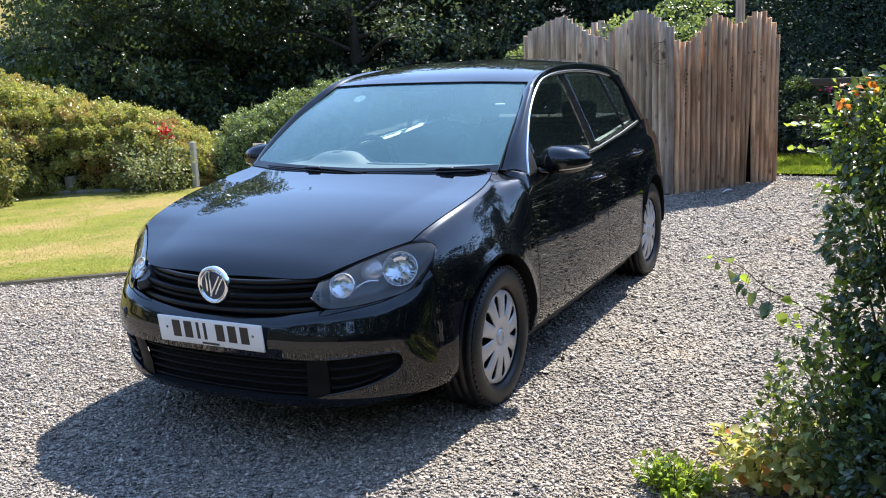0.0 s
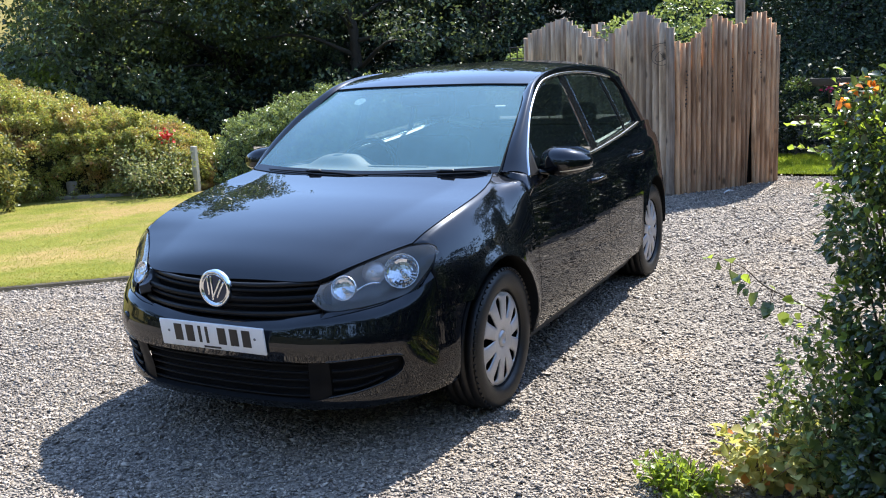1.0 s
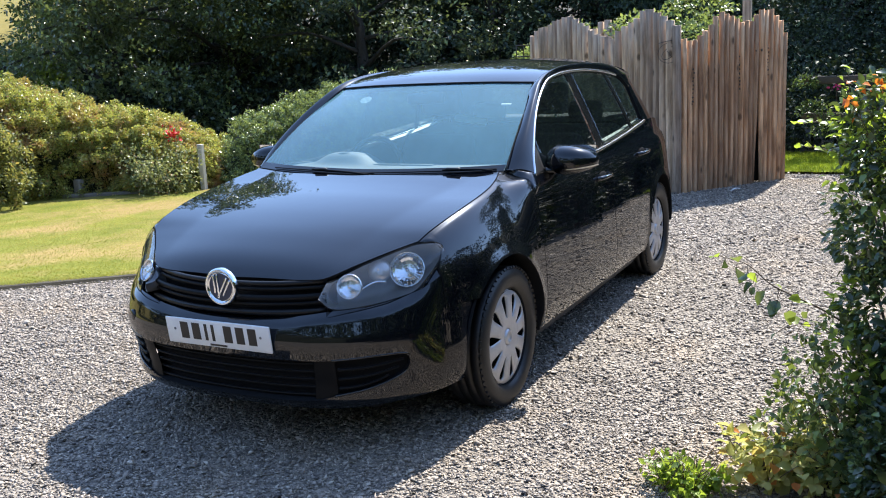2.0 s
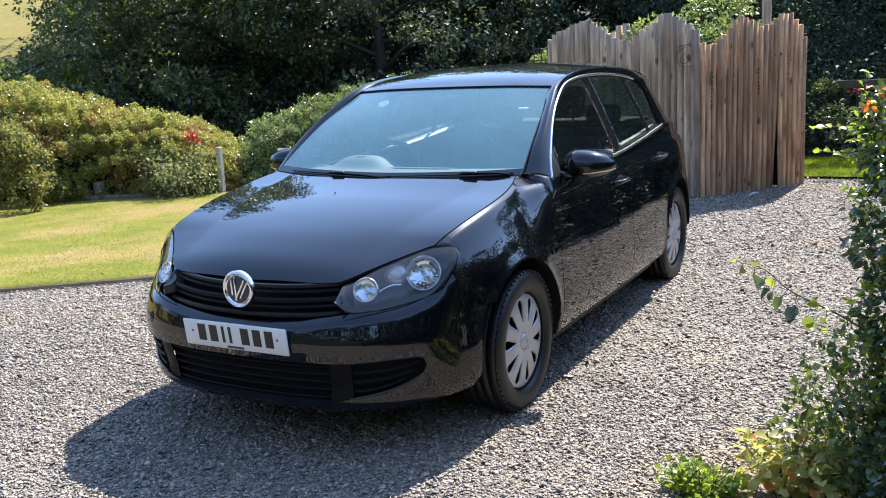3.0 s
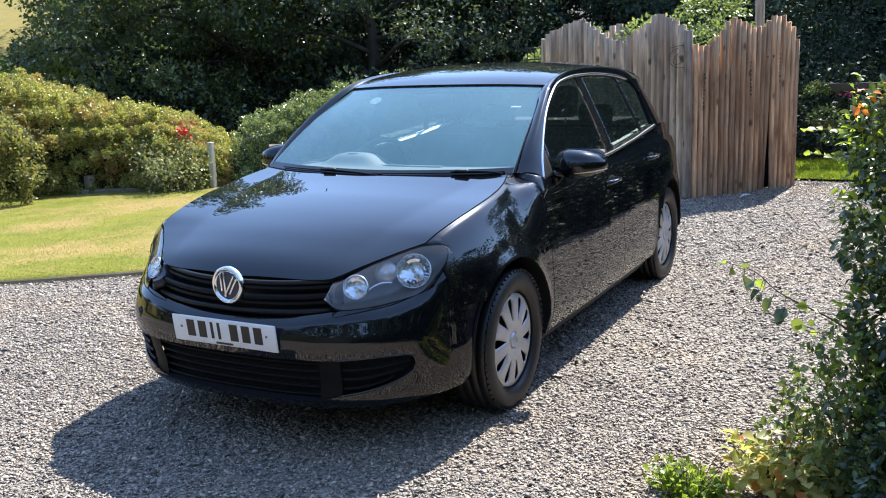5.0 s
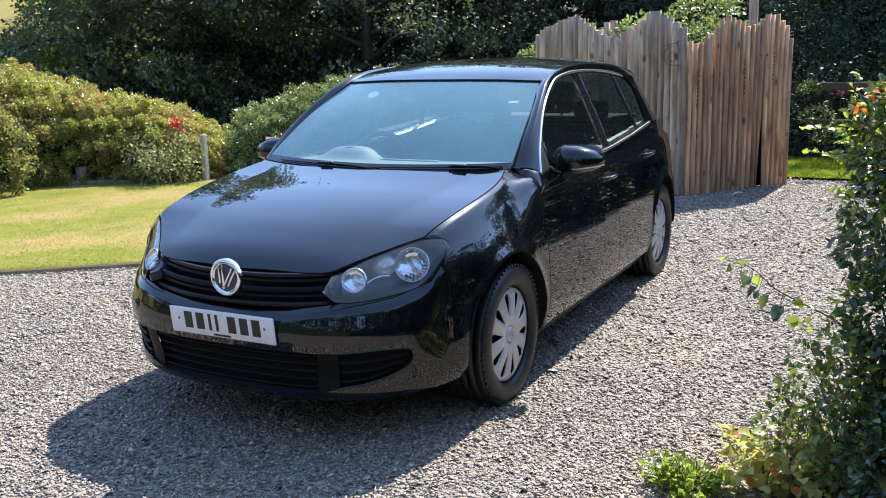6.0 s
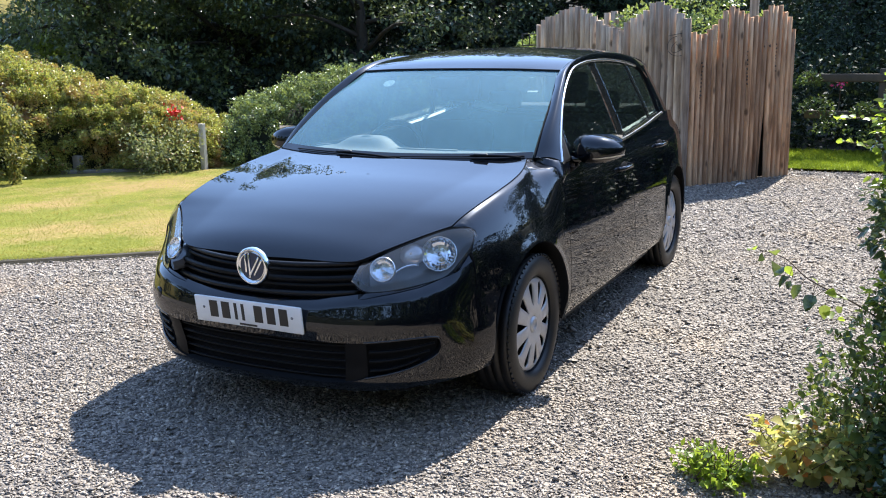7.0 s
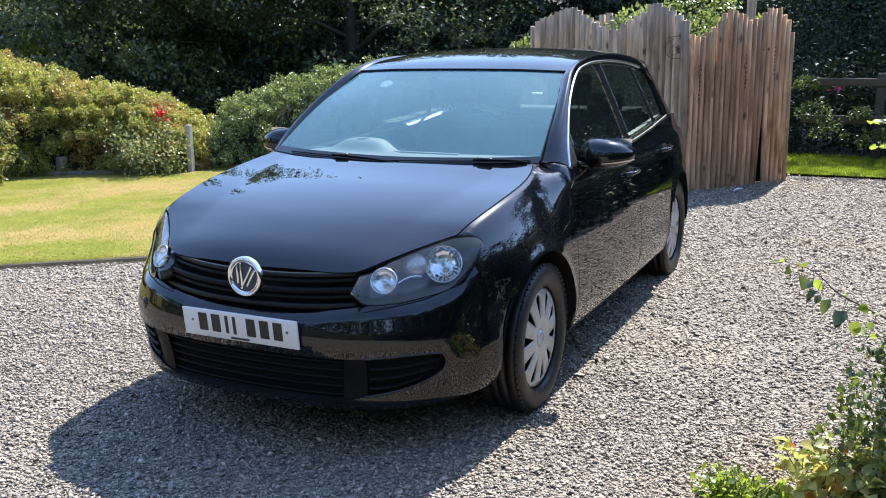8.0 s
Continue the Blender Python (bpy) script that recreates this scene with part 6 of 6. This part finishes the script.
bush("border_shrub", "dense dark green leafy shrub in the border", (2.52, -0.20, 0), ((-0.10, -0.05, 1.20, 0.24), (-0.10, 0.0, 0.92, 0.26), (-0.06, -0.06, 0.62, 0.25), (-0.02, -0.15, 0.30, 0.25), (0.12, 0.1, 1.28, 0.28), (0.2, 0.0, 0.85, 0.36), (0.15, -0.1, 0.36, 0.36), (0.3, 0.3, 1.15, 0.35), (0.32, 0.3, 0.6, 0.4), (0.0, -0.42, 0.22, 0.24), (0.12, -0.40, 0.48, 0.24), (-0.10, -0.26, 0.18, 0.18)), 32000, 0.036, BORDER_LEAF, 71)
clump("border_shrub", "loose twiggy shrub leaning over the gravel", (2.22, -0.33, 0), (0.20, 0.20), 0.56, 620, 0.036, BORDER_LEAF, 79)
bush("young_shoots", "light green young shoots on the shrub edge", (2.36, -0.30, 0), ((-0.10, 0.0, 1.20, 0.09), (-0.14, -0.03, 1.10, 0.06), (0.03, -0.06, 1.30, 0.09), (-0.12, 0.0, 1.27, 0.06), (-0.13, 0.02, 0.66, 0.05), (-0.10, -0.1, 0.52, 0.08), (-0.05, -0.15, 0.42, 0.08), (0.06, -0.08, 1.12, 0.11), (0.02, -0.10, 0.98, 0.08)), 560, 0.036, YOUNG_LEAF, 75, aloft=True)
bush("border_shrub", "ragged leafy sprays standing out from the shrub", (2.36, -0.28, 0), ((-0.15, -0.1, 0.52, 0.09), (-0.23, -0.10, 0.45, 0.07), (-0.24, -0.13, 0.36, 0.09), (-0.31, -0.12, 0.31, 0.06), (-0.32, -0.16, 0.20, 0.09), (-0.20, -0.2, 0.20, 0.12), (-0.10, -0.2, 0.30, 0.12), (-0.05, 0.0, 1.26, 0.08)), 640, 0.036, MID_LEAF, 74, aloft=True)
bush("orange_shoots", "orange and red young leaves at the shrub top", (2.33, -0.40, 0), ((-0.11, 0.0, 1.355, 0.035), (-0.03, 0.02, 1.375, 0.04), (0.04, 0.0, 1.40, 0.03), (-0.07, 0.0, 1.29, 0.025)), 26, 0.034, ORANGE_LEAF, 76, aloft=True)
# tall hedges added beyond the open view, to darken what the doors mirror
hedge("hedge", "tall dark hedge added unseen beside the drive", (5.3, -12.4), (4.4, 7.4), ((0, 2.0), (0.5, 2.2), (1.0, 2.1)), 1.3, 16000, 34, 0.11, 0.0, SHRUB_LEAF)
hedge("hedge", "tall dark hedge added unseen at the far corner of the drive", (4.4, 7.6), (2.9, 11.0), ((0, 2.0), (1.0, 1.9)), 1.2, 6000, 35, 0.10, 0.0, SHRUB_LEAF)
# border planting added beside the camera, outside its view but mirrored dark in the car
for k, (x, y) in enumerate(((2.80, -1.15), (2.92, -2.0), (3.15, -2.9), (3.1, 0.6), (3.2, 1.6), (3.3, 2.7), (3.0, 4.6), (2.9, 6.0), (2.95, 7.2), (2.85, 8.4))):
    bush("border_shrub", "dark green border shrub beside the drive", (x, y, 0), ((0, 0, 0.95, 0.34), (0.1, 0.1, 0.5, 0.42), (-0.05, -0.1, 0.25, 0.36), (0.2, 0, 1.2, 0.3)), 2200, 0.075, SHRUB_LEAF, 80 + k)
clump("low_plant", "yellow-green low plant with reddening leaves", (2.02, -0.44, 0), (0.17, 0.15), 0.26, 330, 0.050, YELLOW_LEAF, 77, "plant", 0.85)
clump("low_plant", "pale straggling plant with yellow and orange leaves", (2.21, -0.44, 0), (0.16, 0.14), 0.30, 420, 0.042, YELLOW_LEAF, 86, "plant", 0.8)
clump("low_plant", "leafy green border plant with pale leaves", (2.38, -0.52, 0), (0.17, 0.14), 0.36, 520, 0.040, MID_LEAF, 87, "plant", 0.7)
clump("low_plant", "fresh green ground plant on the gravel edge", (1.75, -0.60, 0), (0.15, 0.10), 0.12, 620, 0.032, YOUNG_LEAF, 78, "plant", 0.7)

# one long shoot that hangs out over the gravel, leaf by leaf
def leafy_twig(name, label, at, pts, thick, spots, seed):
    """A bent twig with single leaves: (along the twig, sideways drop, size, material)."""
    r = np.random.default_rng(seed)
    ob = thing(name, label, "branch", at)
    stem = spline(*pts)
    part("twig", tube(stem, lambda s: thick * (1 - 0.65 * s), 24, 5), TWIG, ob)
    for k, (s, drop, size, material) in enumerate(spots):
        p = stem(s)
        turn = 1 if k % 2 else -1
        q = p + Vector((r.normal(-0.01, 0.012), turn * 0.012, -drop * 0.45))
        part("leaf_stalk", tube(spline(p, p.lerp(q, 0.5) + Vector((0, 0, 0.004)), q), 0.0011, 4, 4), TWIG, ob)
        way = np.array([[-0.30 + r.normal(0, 0.25), turn * 0.35 + r.normal(0, 0.2), -0.75 if drop > 0.02 else 0.15]])
        leaf = new("leaf", leaves("leaf", np.array([q]), way, size, material, r, 0.78, 0.0, 0.05, True))
        leaf.parent = ob
    return ob


Y, B, M = YOUNG_LEAF, BORDER_LEAF, MID_LEAF
leafy_twig("overhanging_shoot", "thin shoot with large toothed leaves over the gravel", (2.162, -0.28, 0.606), ((0.10, 0.06, -0.08), (0, 0, 0), (-0.09, -0.04, 0.052), (-0.169, -0.06, 0.097), (-0.242, -0.075, 0.163), (-0.33, -0.08, 0.188)), 0.0038,
           ((1.0, 0.0, 0.062, Y), (0.97, 0.035, 0.052, B), (0.86, 0.0, 0.060, M), (0.88, 0.07, 0.060, B), (0.80, 0.06, 0.050, B), (0.72, 0.10, 0.068, B), (0.70, 0.10, 0.052, B), (0.64, 0.02, 0.050, Y), (0.60, 0.05, 0.055, M), (0.52, 0.11, 0.056, B), (0.50, 0.13, 0.048, B), (0.50, 0.0, 0.046, Y), (0.42, 0.05, 0.050, B), (0.40, 0.12, 0.056, M), (0.36, 0.0, 0.046, Y), (0.30, 0.08, 0.052, M), (0.28, 0.0, 0.048, Y), (0.20, 0.10, 0.050, B), (0.16, 0.02, 0.046, M), (0.10, 0.08, 0.046, B)), 91)
leafy_twig("overhanging_shoot", "short leafy side shoot low on the shrub", (2.20, -0.28, 0.52), ((0.06, 0.05, -0.06), (0, 0, 0), (-0.07, -0.03, 0.04), (-0.14, -0.06, 0.035)), 0.003,
           ((1.0, 0.05, 0.048, B), (0.92, 0.0, 0.046, Y), (0.8, 0.06, 0.05, M), (0.68, 0.02, 0.046, Y), (0.58, 0.07, 0.05, B), (0.45, 0.02, 0.044, M), (0.3, 0.05, 0.046, B)), 92)
for at, pts, seed in (((2.17, -0.25, 1.235), ((0.06, 0.03, -0.03), (0, 0, 0), (-0.05, 0, 0.012), (-0.105, 0, 0.006)), 93), ((2.18, -0.25, 1.145), ((0.06, 0.03, -0.03), (0, 0, 0), (-0.05, 0, 0.015), (-0.095, 0, 0.02)), 94), ((2.22, -0.26, 1.33), ((0.03, 0.03, -0.08), (0, 0, 0), (-0.005, 0, 0.04), (-0.012, 0, 0.09)), 95)):
    leafy_twig("young_shoots", "thin shoot with narrow bright green leaves", at, pts, 0.0022, tuple((0.3 + 0.7 * k / 8, 0.0, 0.034, Y if k % 3 else M) for k in range(9)), seed)

# brick pier at the edge of the border
BRICK = surface("red_brick", (0.16, 0.06, 0.04), (0.30, 0.13, 0.09), 0.85, 6, 60, 0.4, 0.004, each=0.25)
pier = thing("brick_pier", "low red brick pier beside the border", "pier", (2.53, -0.80, 0))
part("mortar", block((0.205, 0.205, 0.36), (0, 0, 0.18), 0.002), surface("mortar", (0.28, 0.26, 0.23), (0.42, 0.40, 0.36), 0.9, 8, 80, 0.3, 0.003), pier, smooth=False)
brick_mesh = None
for course in range(5):
    for h in (-1, 1):
        if brick_mesh is None:
            first = part("brick", block((0.215, 0.1025, 0.065), (0, 0, 0), 0.004, segments=1), BRICK, pier, smooth=False)
            brick_mesh = first.data
            b = first
        else:
            b = new("brick", brick_mesh)
            b.parent = pier
        off = Vector((0, h * 0.0565, 0.0375 + course * 0.075))
        b.matrix_local = Matrix.Rotation(radians(90 * (course % 2)), 4, "Z") @ Matrix.Translation(off)

# small iron ornaments on and beside the log screen
IRON = plain("dark_iron", (0.06, 0.055, 0.05), 0.5, 0.6)
bracket = thing("iron_bracket", "dark iron hanging bracket at the end of the log screen", "bracket", (-2.09, 7.84, 1.45))
for z in (0.0, 0.14):
    part("bar", tube(spline((0.03, 0, z), (-0.12, 0, z), (-0.27, 0, z)), 0.009, 4, 6), IRON, bracket)
for x in (-0.05, -0.16, -0.26):
    part("bar", tube(spline((x, 0, 0.0), (x, 0, 0.07), (x, 0, 0.14)), 0.007, 3, 6), IRON, bracket)
wreath = thing("wire_ornament", "small round iron wire ornament on the screen", "ornament", (0.075, 6.05, 1.43))
for rad, tilt in ((0.11, 0.0), (0.07, 0.5)):
    part("wire", tube(lambda s, rad=rad, tilt=tilt: Vector((rad * math.cos(math.tau * s), -0.02 + 0.02 * math.sin(7 * s), rad * 0.9 * math.sin(math.tau * s + tilt))), 0.0028, 36, 5), IRON, wreath)
part("wire", tube(spline((-0.11, 0, 0.10), (0.0, -0.02, 0.12), (0.10, 0, 0.11), (0.06, -0.02, -0.05), (-0.02, -0.02, 0.02)), 0.003, 24, 5), IRON, wreath)
scrap = thing("wood_chip", "small pale wood chip lying on the gravel by the screen", "wood", (0.72, 6.18, 0.012))
part("chip", patch(lambda u, v: (0.10 * (u - 0.5), (0.012 + 0.018 * math.sin(math.pi * u)) * (2 * v - 1), 0.018 * math.sin(math.pi * u) + 0.02 * u + 0.004 * (1 - (2 * v - 1) ** 2)), 10, 4, (0, 0, -1)), CLOTH_PALE, scrap)
scrap.rotation_euler = (0, 0, 0.5)
